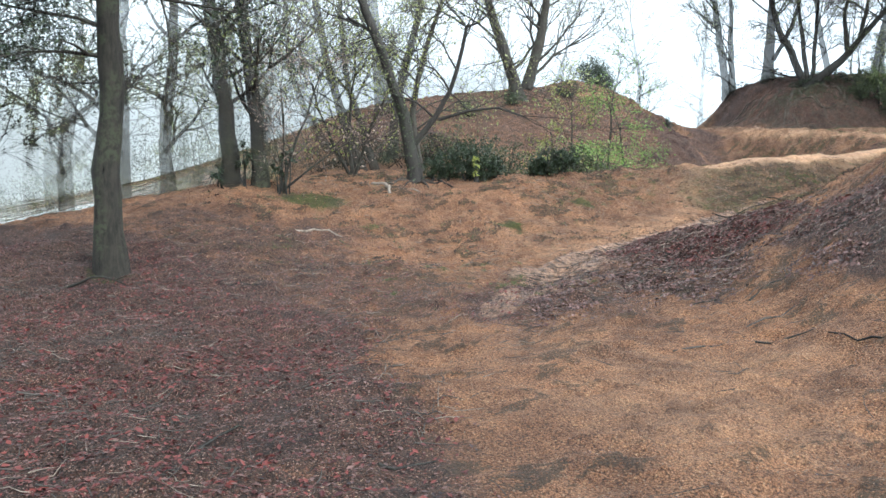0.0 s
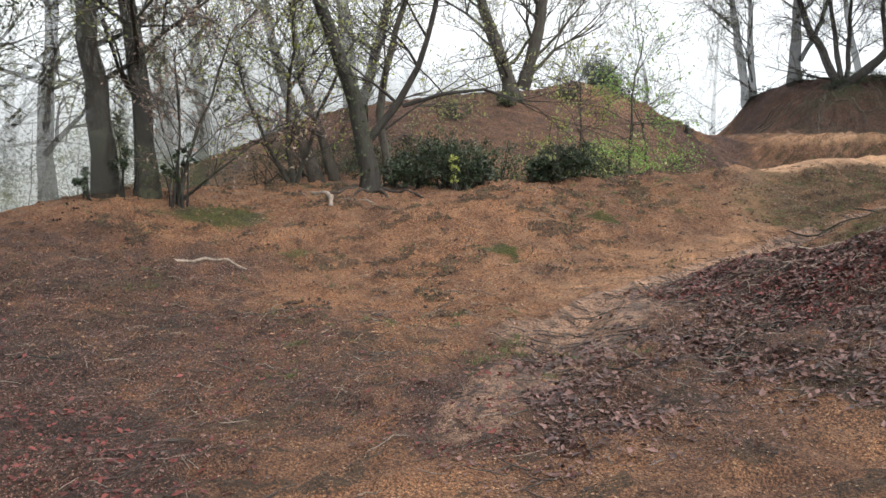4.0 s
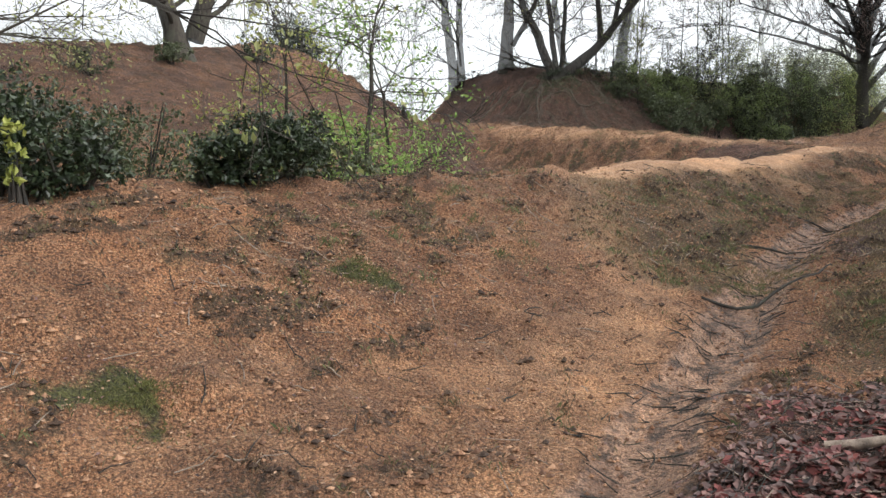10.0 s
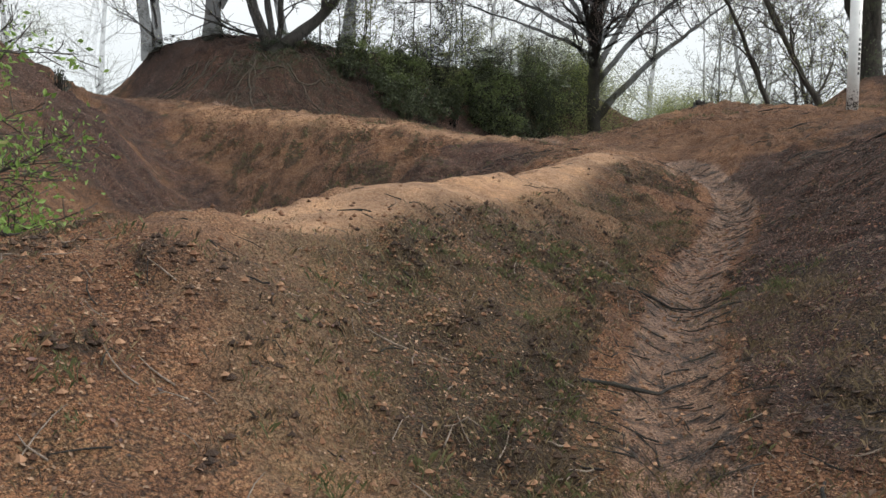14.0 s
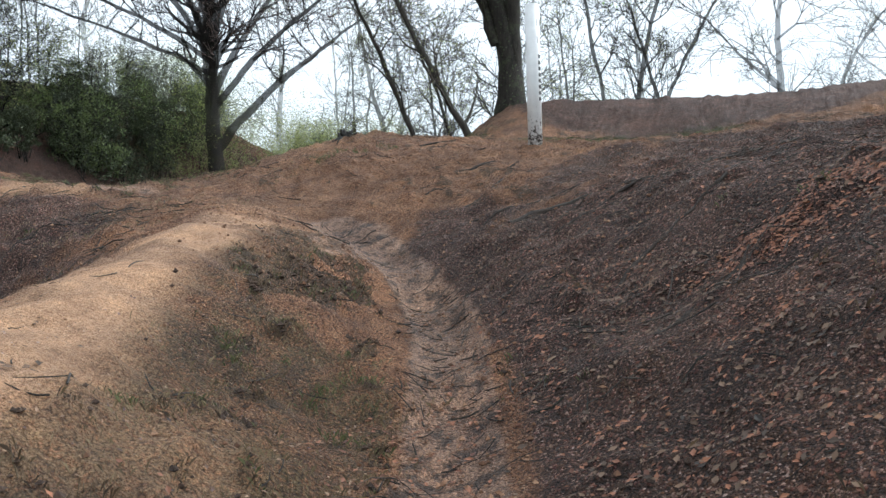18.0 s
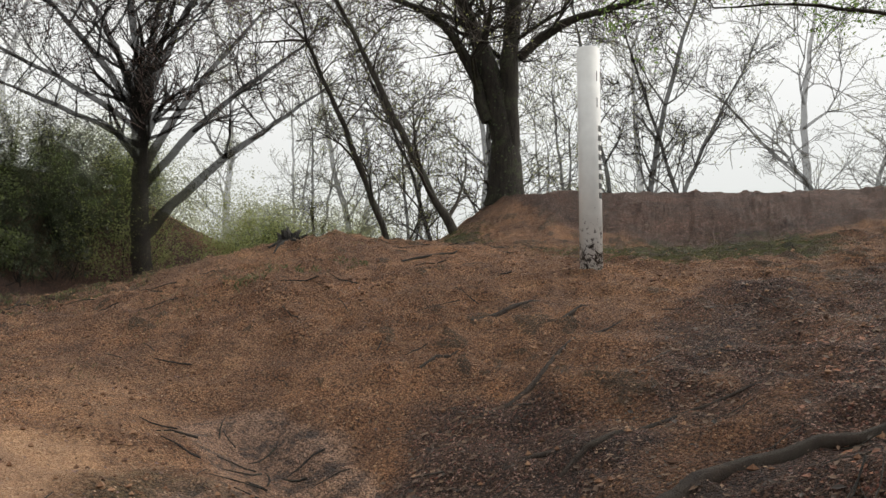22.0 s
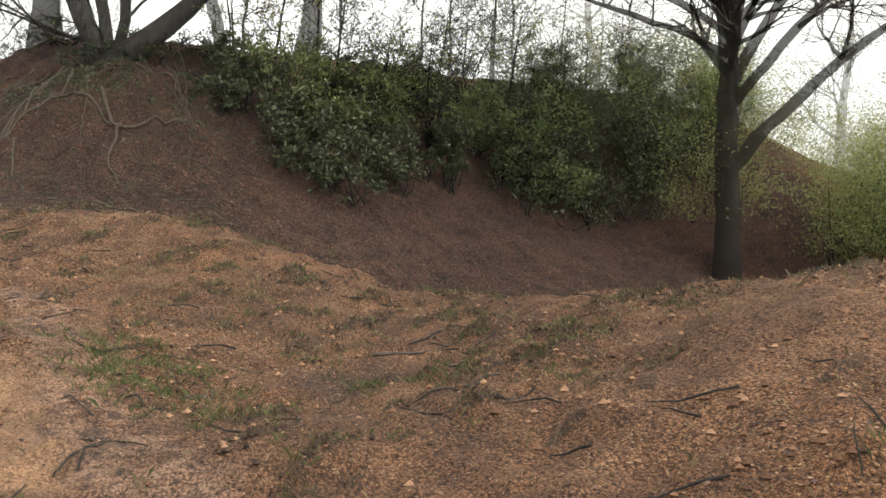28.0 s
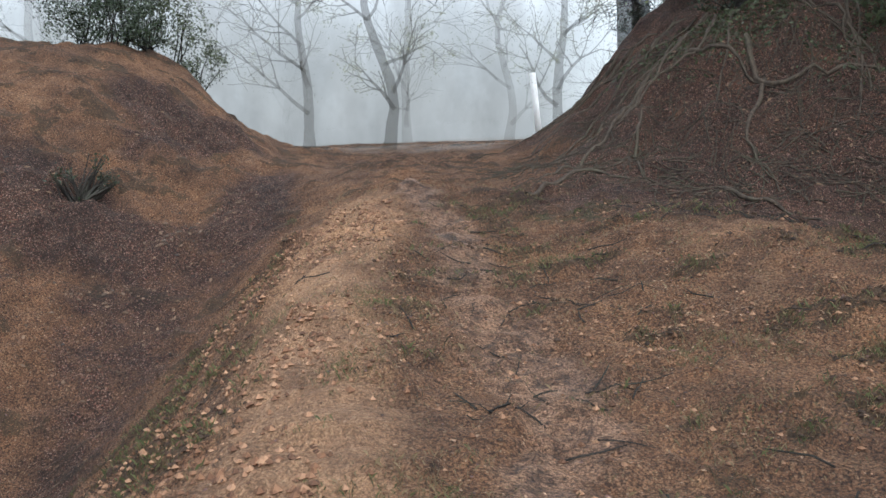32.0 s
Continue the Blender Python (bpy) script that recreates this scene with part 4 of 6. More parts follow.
def build_trees():
    # evergreen with a dark mossy trunk in the clearing
    # its last four leaf clouds are out of view, added to shade the clearing
    make_tree("tree", "tall evergreen with dark mossy trunk and thin level branches", [[(-4.75, 11.85, 0.6, 0.24), (-4.8, 11.8, 2.1, 0.21), (-4.7, 11.9, 3.3, 0.19), (-4.7, 11.8, 4.5, 0.17), (-4.6, 11.9, 9, 0.08)]], 11, BARK_MOSSY, TWIG_GREY, LEAF_DARK, FIR, 9000, 0.06, clouds=[(-6.4, 11.9, 4.3, 1.2, 0.9, 9000, 0.05, LEAF_DARK), (-5.6, 11.6, 4.9, 0.8, 0.5, 2600, 0.055, LEAF_DARK), (-7.3, 12.0, 3.8, 0.6, 0.5, 1500, 0.055, LEAF_MID), (-4.6, 10.6, 9.6, 3.4, 1.2, 6500, 0.2, LEAF_DARK), (-5.0, 7.0, 8.6, 3.0, 1.0, 6000, 0.2, LEAF_DARK), (-4.4, 3.6, 8.8, 3.2, 1.0, 6500, 0.2, LEAF_DARK), (-8.5, 8.5, 8.2, 3.0, 1.2, 6500, 0.2, LEAF_DARK)])
    make_tree("tree", "slender grey-brown tree with lichened bark on the bank", [[(-4.15, 16.3, 2.0, 0.19), (-4.2, 16.2, 3.5, 0.16), (-4.4, 16.2, 4.6, 0.15), (-4.5, 16.1, 5.5, 0.14), (-4.7, 16.0, 8.5, 0.07)]], 12, BARK_MOSSY, TWIG_GREY, LEAF_SPRING, OPEN, 4200, 0.042)
    make_tree("tree", "slender grey-brown tree with lichened bark on the bank", [[(-3.6, 16.4, 2.0, 0.18), (-3.7, 16.4, 3.3, 0.15), (-3.8, 16.3, 4.8, 0.13), (-4.0, 16.3, 5.5, 0.12), (-4.1, 16.4, 8.5, 0.06)]], 13, BARK_MOSSY, TWIG_GREY, LEAF_SPRING, OPEN, 4200, 0.042)
    make_tree("tree", "leaning dark tree with peeling bark and a long arching branch", [
        [(-0.6, 17.6, 2.2, 0.17), (-0.6, 17.6, 2.9, 0.15), (-0.8, 17.6, 3.5, 0.135), (-1.0, 17.5, 4.1, 0.125), (-1.3, 17.5, 4.8, 0.11), (-1.9, 17.6, 6.6, 0.07)],
        [(-0.6, 17.65, 2.95, 0.065), (-0.1, 17.7, 3.45, 0.055), (0.2, 17.7, 4.1, 0.05), (0.5, 17.7, 5.4, 0.03)],
        [(-0.1, 17.7, 3.45, 0.035), (0.6, 17.75, 3.8, 0.026), (1.2, 17.8, 3.8, 0.018), (1.7, 17.9, 3.55, 0.01)]], 14, BARK_DARK, TWIG_GREY, LEAF_SPRING, dict(SMALL, limbs=5, reach=1.7, bare=0.55), 900, 0.07, ivy=420)
    make_tree("sapling", "many-stemmed small tree with drooping yellow-green leaves", [
        [(-2.1, 19.4, 2.2, 0.05), (-2.2, 19.3, 3.4, 0.04), (-2.0, 19.0, 4.6, 0.02)], [(-2.1, 19.4, 2.2, 0.04), (-1.6, 19.2, 3.6, 0.03), (-1.2, 18.9, 4.3, 0.015)],
        [(-2.1, 19.4, 2.2, 0.04), (-2.7, 19.3, 3.4, 0.03), (-3.0, 19.2, 4.4, 0.015)]], 17, BARK_GREY, TWIG_GREY, LEAF_YELLOW, dict(SMALL, limbs=7, reach=1.0, rise=-0.03), 1300, 0.06, group="saplings", category="sapling")
    make_tree("shrub", "twiggy shrub with pinkish brown leaf buds beside the bank trees", [
        [(-3.15, 16.25, 1.9, 0.03), (-3.0, 16.2, 2.5, 0.024), (-2.7, 16.2, 3.3, 0.016), (-2.4, 16.2, 4.1, 0.008)], [(-3.15, 16.25, 1.9, 0.025), (-3.1, 16.3, 2.8, 0.018), (-3.15, 16.2, 3.9, 0.008)],
        [(-3.15, 16.25, 1.9, 0.02), (-2.7, 16.2, 2.3, 0.015), (-2.1, 16.2, 2.7, 0.008)]], 18, BARK_GREY, TWIG_RED, LEAF_PINK, dict(SMALL, limbs=7, reach=0.9, kids=(4, 4), spread=0.6), 700, 0.05, group="shrubs", category="shrub", root=False)
    # stems between the bank and the west mound
    for i, tr in enumerate((
            [(-2.3, 24.1, 2.8, 0.17), (-2.9, 24.0, 4.2, 0.145), (-3.2, 23.9, 5.2, 0.13), (-3.8, 23.8, 8.5, 0.08)],
            [(-1.9, 24.2, 2.8, 0.13), (-2.5, 24.0, 4.5, 0.105), (-2.8, 23.9, 5.4, 0.09), (-3.0, 24, 8.5, 0.06)],
            [(-1.6, 26.0, 3.4, 0.17), (-1.5, 26.0, 4.9, 0.15), (-1.0, 26.0, 6.5, 0.13), (-0.4, 26, 9.5, 0.08)],
            [(-3.6, 27.4, 2.5, 0.16), (-4.8, 28.2, 5.1, 0.13), (-5.2, 28.0, 6.8, 0.11), (-5.4, 28, 10, 0.05)],
            [(-0.6, 23.2, 2.8, 0.12), (-0.9, 23.3, 4.2, 0.10), (-0.5, 23.3, 6.0, 0.08), (0.2, 23.4, 8, 0.04)],
            [(-5.6, 25.5, 1.9, 0.2), (-5.4, 25.6, 4, 0.17), (-5.7, 25.6, 7, 0.13), (-5.4, 25.5, 10, 0.06)])):
        make_tree("tree", "grey misty woodland tree with forking stems and sparse spring leaves", [tr], 30 + i, BARK_GREY, TWIG_GREY, LEAF_SPRING, OPEN, 6500, 0.05)
    # on the west mound
    make_tree("tree", "twin-stemmed tree with yellow-green spring leaves on the mound", [
        [(2.95, 32.0, 6.2, 0.3), (2.5, 32.0, 7.3, 0.23), (2.1, 32.1, 8.3, 0.2), (1.2, 32.1, 11.3, 0.1)],
        [(3.2, 32.0, 6.2, 0.24), (3.6, 31.9, 7.5, 0.19), (3.8, 31.9, 8.4, 0.17), (4.2, 31.9, 11.5, 0.08)]], 41, BARK_GREY, TWIG_GREY, LEAF_SPRING, dict(OPEN, reach=3.4, fine=0.007), 9000, 0.055)
    make_tree("tree", "large tree at the shoulder of the mound", [[(-2.2, 30.5, 5.2, 0.3), (-2.4, 30.5, 8, 0.24), (-3, 30.5, 12, 0.1)]], 42, BARK_GREY, TWIG_GREY, LEAF_SPRING, dict(OPEN, reach=3.2), 4200, 0.09)
    # on the east mound
    make_tree("tree", "tall straight twin tree on the edge of the mound", [
        [(14.92, 43.7, 7.6, 0.27), (14.65, 43.6, 9.3, 0.22), (14.4, 43.7, 10.6, 0.19), (14.0, 43.8, 14.5, 0.09)],
        [(15.1, 43.5, 7.6, 0.19), (15.0, 43.5, 9.3, 0.15), (14.95, 43.5, 13.4, 0.07)]], 51, BARK_GREY, TWIG_GREY, LEAF_SPRING, dict(OPEN, bare=0.45, fine=0.006), 5200, 0.06, ivy=500)
    # the high leaf cloud is out of view, added to darken the mound
    make_tree("tree", "stout grey tree on the crest of the mound", [
        [(16.1, 41.3, 7.9, 0.32), (16.1, 41.3, 9.4, 0.26), (16.2, 41.3, 10.4, 0.23), (16.3, 41.4, 14, 0.1)],
        [(16.2, 41.0, 8.9, 0.11), (16.9, 40.4, 10.4, 0.09), (17.3, 40.0, 12.6, 0.05)]], 52, BARK_GREY, TWIG_GREY, LEAF_SPRING, dict(OPEN, bare=0.45, limbs=9, fine=0.006), 5200, 0.06, clouds=[(16.2, 40.0, 14.2, 2.9, 1.0, 5200, 0.2, LEAF_MID)])
    # leaf cloud set above what is visible, to throw shade on the mound
    make_tree("tree", "many-stemmed tree with a curved trunk sweeping over the mound edge", [
        [(16.95, 38.75, 7.3, 0.27), (17.5, 38.6, 7.75, 0.22), (18.25, 38.3, 8.3, 0.19), (18.75, 38.0, 9.1, 0.16), (19.6, 37.6, 10.2, 0.12), (20.7, 37.2, 11.8, 0.06)],
        [(16.85, 38.85, 7.3, 0.2), (16.3, 39.1, 8.9, 0.16), (15.7, 39.4, 10.2, 0.13), (15.2, 39.6, 12.8, 0.06)],
        [(17.0, 38.8, 7.3, 0.12), (16.8, 38.9, 9.0, 0.1), (16.5, 39.0, 11.6, 0.05)],
        [(17.1, 38.8, 7.3, 0.11), (17.3, 38.9, 9.0, 0.09), (17.5, 39.0, 11.6, 0.05)],
        [(18.5, 38.2, 8.7, 0.11), (18.3, 38.2, 10.2, 0.09), (18.6, 38.1, 12.2, 0.05)],
        [(18.9, 37.95, 9.3, 0.1), (19.4, 38.2, 10.9, 0.07), (19.6, 38.3, 12.6, 0.04)]], 53, BARK_DARK, TWIG_GREY, LEAF_SPRING, dict(OPEN, limbs=6, bare=0.5, fine=0.006), 5600, 0.055, clouds=[(18.0, 37.4, 13.6, 3.0, 1.0, 5200, 0.2, LEAF_MID)])
    # long second stem and leaf clouds: unseen, added to shade mound and hollow
    make_tree("tree", "grey tree with an ivied foot on the mound", [[(21.6, 41.6, 8.2, 0.3), (21.7, 41.5, 9.6, 0.23), (21.9, 41.4, 10.8, 0.2), (22.4, 41.2, 14, 0.08)], [(21.9, 41.3, 11.4, 0.12), (21.8, 37.6, 13.2, 0.09), (23.0, 33.8, 13.9, 0.05), (26.2, 33.6, 14.0, 0.03)]], 54, BARK_GREY, TWIG_GREY, LEAF_SPRING, dict(OPEN, bare=0.45, limbs=9, fine=0.006), 4200, 0.06, ivy=1200, clouds=[(21.6, 39.0, 13.8, 3.4, 1.0, 6000, 0.2, LEAF_MID), (23.0, 33.2, 13.8, 3.4, 1.0, 6500, 0.2, LEAF_MID), (26.5, 33.8, 14.0, 3.0, 1.0, 4500, 0.2, LEAF_MID)])
    make_tree("tree", "slim pale tree behind the crest of the mound", [[(20.2, 43.6, 8.0, 0.2), (19.9, 43.5, 9.6, 0.17), (19.5, 43.4, 11.2, 0.13), (19.0, 43.4, 14, 0.06)]], 55, BARK_GREY, TWIG_GREY, LEAF_SPRING, dict(OPEN, bare=0.4, limbs=8, fine=0.006), 3000, 0.06)
    # the spreading maple in the hollow
    fan = [[(28.75, 35.3, 3.4, 0.30), (28.7, 35.4, 6.5, 0.25), (28.7, 35.4, 8.2, 0.23), (28.6, 35.5, 9.2, 0.2)]]
    # limbs fan out from the fork: start height, reach to the side, depth, top
    for z0, side, deep, top, r in ((8.6, -4.6, 0.8, 11.2, 0.07), (8.9, -3.4, -1.5, 12.6, 0.08), (9.1, -2.0, 1.6, 13.6, 0.09), (9.1, -0.7, -0.6, 14.2, 0.10), (9.0, 0.7, 1.0, 14.0, 0.10), (9.0, 2.0, -1.6, 13.6, 0.08),
                                   (7.4, 3.2, 0.6, 12.4, 0.10), (7.0, 4.4, -1.0, 11.4, 0.09), (5.7, 4.9, 0.2, 10.2, 0.12), (8.2, -4.9, -0.8, 10.0, 0.06), (8.8, -1.2, 2.6, 12.4, 0.07), (8.8, 1.0, -2.8, 12.6, 0.07)):
        ux, uy, dx, dy = 0.684, -0.729, 0.729, 0.684
        lift = top - z0
        fan.append([(28.7 + ux * side * f + dx * deep * f, 35.4 + uy * side * f + dy * deep * f, z0 + lift * h, r * (1.25 - f)) for f, h in ((0.0, 0.0), (0.22, 0.3), (0.52, 0.6), (0.8, 0.83), (1.0, 1.0))])
    make_tree("tree", "large spreading tree with bare fanning branches and pink buds", fan, 61, BARK_DARK, TWIG_RED, LEAF_PINK, dict(BARE, bare=0.75, limbs=8, reach=2.2, kids=(5, 4, 3), levels=4, fine=0.008, spread=0.6, limb_up=0.3, follow=1.3, thick=0.55, top=True, clear=0.38, wob=0.1, scatter=0.1), 9000, 0.03)
    # the mossy old tree on the far rim
    make_tree("tree", "old forked tree with mossy trunk on the far rim", [
        [(28.2, 25.2, 6.2, 0.40), (28.2, 25.2, 7.5, 0.33), (28.1, 25.4, 8.6, 0.26), (28.0, 25.8, 9.9, 0.2), (27.8, 26.6, 12, 0.1)],
        [(28.2, 25.1, 7.3, 0.24), (28.2, 25.1, 9.2, 0.2), (28.3, 25.0, 10.5, 0.17), (28.4, 24.8, 13, 0.08)],
        [(28.3, 24.9, 9.3, 0.11), (28.55, 24.05, 10.1, 0.09), (28.9, 22.9, 10.3, 0.07), (29.3, 21.6, 10.8, 0.04)],
        [(28.0, 25.5, 7.9, 0.15), (27.95, 25.9, 9.2, 0.11), (27.8, 26.5, 10.3, 0.08), (27.4, 27.9, 10.8, 0.04)]], 62, BARK_MOSSY, TWIG_GREY, LEAF_SPRING, dict(OPEN, limbs=11, reach=2.7, bare=0.5, wob=0.19, fine=0.007), 4200, 0.045, ivy=500)
    for i, tr in enumerate((
            [(26.7, 25.7, 5.4, 0.09), (26.2, 26.5, 7.0, 0.075), (26.0, 27.0, 8.2, 0.065), (25.5, 27.9, 10.2, 0.04)],
            [(27.4, 27.2, 4.8, 0.08), (26.9, 28.0, 7.0, 0.07), (26.4, 29.0, 9.6, 0.04)],
            [(32.9, 23.0, 6.5, 0.09), (33.0, 22.6, 8.2, 0.08), (33.0, 22.2, 9.9, 0.06), (33.1, 21.4, 12.4, 0.03)],
            [(32.6, 23.6, 6.4, 0.07), (32.8, 24.2, 9.0, 0.06), (33.2, 24.8, 12, 0.03)],
            [(31.0, 26.4, 6.0, 0.08), (31.0, 26.5, 9.0, 0.06), (31.2, 26.9, 12, 0.03)],
            [(33.4, 22.4, 6.3, 0.06), (33.7, 21.6, 8.0, 0.05), (34.4, 20.4, 10.4, 0.025)],
            [(32.4, 21.9, 6.3, 0.05), (32.3, 22.6, 8.4, 0.04), (32.0, 23.2, 10.6, 0.02)],
            [(37.0, 18.0, 6.3, 0.09), (36.4, 18.9, 7.3, 0.07), (35.4, 20.2, 8.4, 0.04), (34.9, 21.0, 9.4, 0.02)],
            [(37.0, 17.6, 6.3, 0.09), (37.4, 17.0, 8.0, 0.06), (37.6, 16.0, 9.6, 0.03)],
            [(30.2, 27.4, 5.6, 0.06), (29.8, 28.2, 7.6, 0.05), (29.6, 29.2, 9.8, 0.025)],
            [(35.6, 32.7, 4.0, 0.12), (35.4, 32.9, 7.2, 0.1), (35.2, 33.2, 8.2, 0.09), (34.8, 33.5, 11, 0.04)])):
        make_tree("tree", "thin leaning tree with pale twigs and budding leaves", [tr], 70 + i, BARK_GREY, TWIG_GREY, LEAF_SPRING, dict(SMALL, reach=1.9, levels=4, kids=(4, 4, 3), limbs=12, bare=0.12, limb_up=0.6, fine=0.007), 1100, 0.04)
    for i, (x, y, h) in enumerate(((33.5, 33.0, 5.0), (36.5, 35.5, 5.5), (33.0, 29.5, 4.6), (37.5, 31.0, 5.5), (40.5, 27.5, 6.0), (35.5, 25.5, 4.6))):
        make_tree("tree", "misty young tree with yellow-green spring leaves beyond the hollow", [straight(x, y, h, 0.06, (0.4 - 0.2 * i, 0.3)), straight(x + 0.1, y, h * 0.8, 0.045, (0.9 - 0.35 * i, -0.2))], 640 + i, BARK_GREY, TWIG_GREY, LEAF_SPRING, dict(SMALL, limbs=9, reach=1.7, bare=0.15, kids=(5, 4), fine=0.008, scatter=0.12), 3200, 0.055)
    # a broad crown that reaches over the right bank
    make_tree("tree", "broad tree with fresh green leafy branches beyond the post", [
        [(27.6, 14.6, 4.4, 0.3), (27.5, 14.8, 7.0, 0.24), (27.2, 15.2, 10, 0.16), (27.0, 15.4, 12.5, 0.08)],
        [(27.5, 14.9, 7.4, 0.06), (26.6, 17.0, 8.4, 0.035), (25.4, 19.2, 8.7, 0.02), (24.4, 20.7, 8.5, 0.008)],
        [(27.4, 15.0, 8.4, 0.06), (26.4, 17.2, 9.4, 0.035), (25.3, 19.0, 9.6, 0.02), (24.6, 20.2, 9.6, 0.008)]], 81, BARK_GREY, TWIG_GREY, LEAF_FRESH, dict(SMALL, limbs=10, reach=1.4, bare=0.5, rise=-0.01, flat=0.4, scatter=0.1, thick=0.7, fine=0.006), 6500, 0.06)
    # tall trees south of the bank, unseen; added so their high crowns shade it
    make_tree("tree", "unseen tall tree added south of the bank to shade it", [[(17.0, 10.6, 4.0, 0.3), (17.1, 10.8, 7.5, 0.24), (17.3, 11.2, 11.6, 0.12)]], 82, BARK_DARK, TWIG_GREY, LEAF_MID, dict(OPEN, bare=0.6, limbs=6, levels=3), 1500, 0.08,
              clouds=[(17.5, 11.5, 11.6, 4.0, 1.2, 7000, 0.2, LEAF_MID), (13.6, 13.8, 11.6, 3.2, 1.0, 4500, 0.2, LEAF_MID)])
    make_tree("tree", "unseen tall tree added beyond the plateau to shade the bank", [[(22.4, 12.2, 4.3, 0.28), (22.3, 12.6, 8, 0.22), (22.0, 13.2, 11.6, 0.12)]], 83, BARK_DARK, TWIG_GREY, LEAF_MID, dict(OPEN, bare=0.6, limbs=6, levels=3), 1500, 0.08,
              clouds=[(21.6, 13.6, 11.8, 3.6, 1.1, 6000, 0.2, LEAF_MID)])
    # another unseen tree, added behind the start to darken the clearing floor
    make_tree("tree", "unseen tall tree added behind the start to shade the clearing", [[(4.6, -4.2, 0.3, 0.28), (4.5, -4.0, 4.5, 0.22), (3.8, -2.8, 9.2, 0.12)]], 84, BARK_DARK, TWIG_GREY, LEAF_MID, dict(OPEN, bare=0.6, limbs=6, levels=3), 1200, 0.08,
              clouds=[(2.6, -0.8, 9.4, 3.3, 1.1, 6500, 0.2, LEAF_MID)])
    # far trees in the mist, beyond the mounds
    far = [(7.5, 49.2, 9, 1), (4.0, 51.2, 8.5, 0), (12.2, 52.4, 8, 1), (-1.5, 53.6, 8, 0), (17, 55, 9, 1), (-3, 47, 9, 0), (-9, 40, 9, 0), (9, 60, 9, 1),
           (-9, 20, 9, 0), (-7.0, 18.2, 8.5, 0), (-6.4, 19.4, 8, 0), (-11, 27, 9, 0), (-13, 22, 9, 1), (-8, 31, 9, 0), (-15, 33, 10, 1), (-18, 26, 10, 0), (-12, 37, 10, 0), (-20, 18, 9, 0),
           (35, 28, 7, 1), (39, 34, 8, 0), (40, 24, 8, 1), (37, 19, 7, 1), (41, 15, 8, 1), (36, 38, 7, 0), (32, 44, 8, 0), (44, 30, 9, 1)]
    kinds = []
    for i in range(4):
        st = dict(BARE, limbs=10, reach=3.4, kids=(6, 4), levels=3, fine=0.014, bare=0.12, wob=0.15, spread=0.65, thick=0.5) if i % 2 else dict(OPEN, limbs=11, reach=2.9, bare=0.12, levels=3, fine=0.012, kids=(5, 4), thick=0.45)
        x, y = far[i][0], far[i][1]
        kinds.append((make_tree("tree", "pale tree dissolving in the mist", [[(x, y, 0, 0.2), (x + 0.3 - 0.2 * i, y, ground_z(x, y) + 1.6, 0.17), (x - 0.7 + 0.45 * i, y, ground_z(x, y) + 4.2, 0.12), (x + 0.6 - 0.5 * i, y + 0.4, ground_z(x, y) + 8.5, 0.05)]], 90 + i, BARK_GREY, TWIG_GREY, LEAF_SPRING, st, 4200 if i % 2 == 0 else 2200, 0.085, group="misty trees"), far[i]))
    rng = random.Random(5)
    for i in range(34):
        a = rng.random()
        far.append((-6 - 24 * rng.random(), 22 + 34 * a + 6 * rng.random(), 9 + 5 * rng.random(), 0 if i % 4 else 1))
    for i in range(10):
        far.append((-4 + 26 * rng.random(), 58 + 14 * rng.random(), 9 + 4 * rng.random(), i % 2))
    for i, (x, y, h, kind) in enumerate(far[4:]):
        src = kinds[(kind + 2 * (i % 2)) % 4][0]
        c = copy_thing(src, pose(x, y, ground_z(x, y), 0, 0, rng.uniform(0, 360)))
        s = h / 8.5
        c.scale = (s, s, s)


build_trees()


def bush(name, label, blobs, seed, leaf, count, size, stems=10, group="bushes", category="bush"):
    """blobs: (x, y, height of centre over the ground, radius, squash)."""
    rng = np.random.default_rng(seed)
    x0, y0 = blobs[0][0], blobs[0][1]
    g = ground_z(x0, y0)
    ob = thing(name, (x0, y0, g), label, category, group)
    off = np.array([x0, y0, g])
    cen, lines = [], []
    tot = sum(b[3] ** 2 for b in blobs)
    for bx, by, bh, br, sq in blobs:
        bz = ground_z(bx, by)
        m = int(count * br * br / tot)
        d = rng.normal(size=(max(7, m // 24), 3))
        d /= np.linalg.norm(d, axis=1, keepdims=True)
        lump = 1 + 0.24 * np.sin(d[:, 0] * 5 + seed) * np.sin(d[:, 1] * 4 + 1) + 0.20 * np.sin(d[:, 2] * 7 + d[:, 0] * 6)
        heads = d * (br * lump * rng.uniform(0.3, 1.1, len(d)) ** 0.5)[:, None]
        p = heads[rng.integers(0, len(heads), m)] + rng.normal(0, br * 0.13, (m, 3))
        p[:, 2] *= sq
        p += np.array([bx, by, bz + bh])
        p = p[p[:, 2] > bz + 0.03]
        cen.append(p)
        for _ in range(max(3, stems // len(blobs))):
            t = p[rng.integers(0, len(p))]
            a = np.array([bx + rng.normal(0, br * 0.15), by + rng.normal(0, br * 0.15), bz - 0.05])
            md = (a + t) / 2 + rng.normal(0, 0.08 * br, 3)
            lines.append([(tuple(a - off), 0.018), (tuple(md - off), 0.012), (tuple(t - off), 0.004)])
    cen = np.concatenate(cen) - off
    v, f = tubes(lines, 4)
    part("branchwork", mesh_from("branchwork", v, f, BARK_DARK), ob)["kind"] = "stuff"
    v, f = flakes(rng, cen, size, None, 0, 0.55)
    part("foliage", mesh_from("foliage", v, f, leaf, False), ob)
    return ob


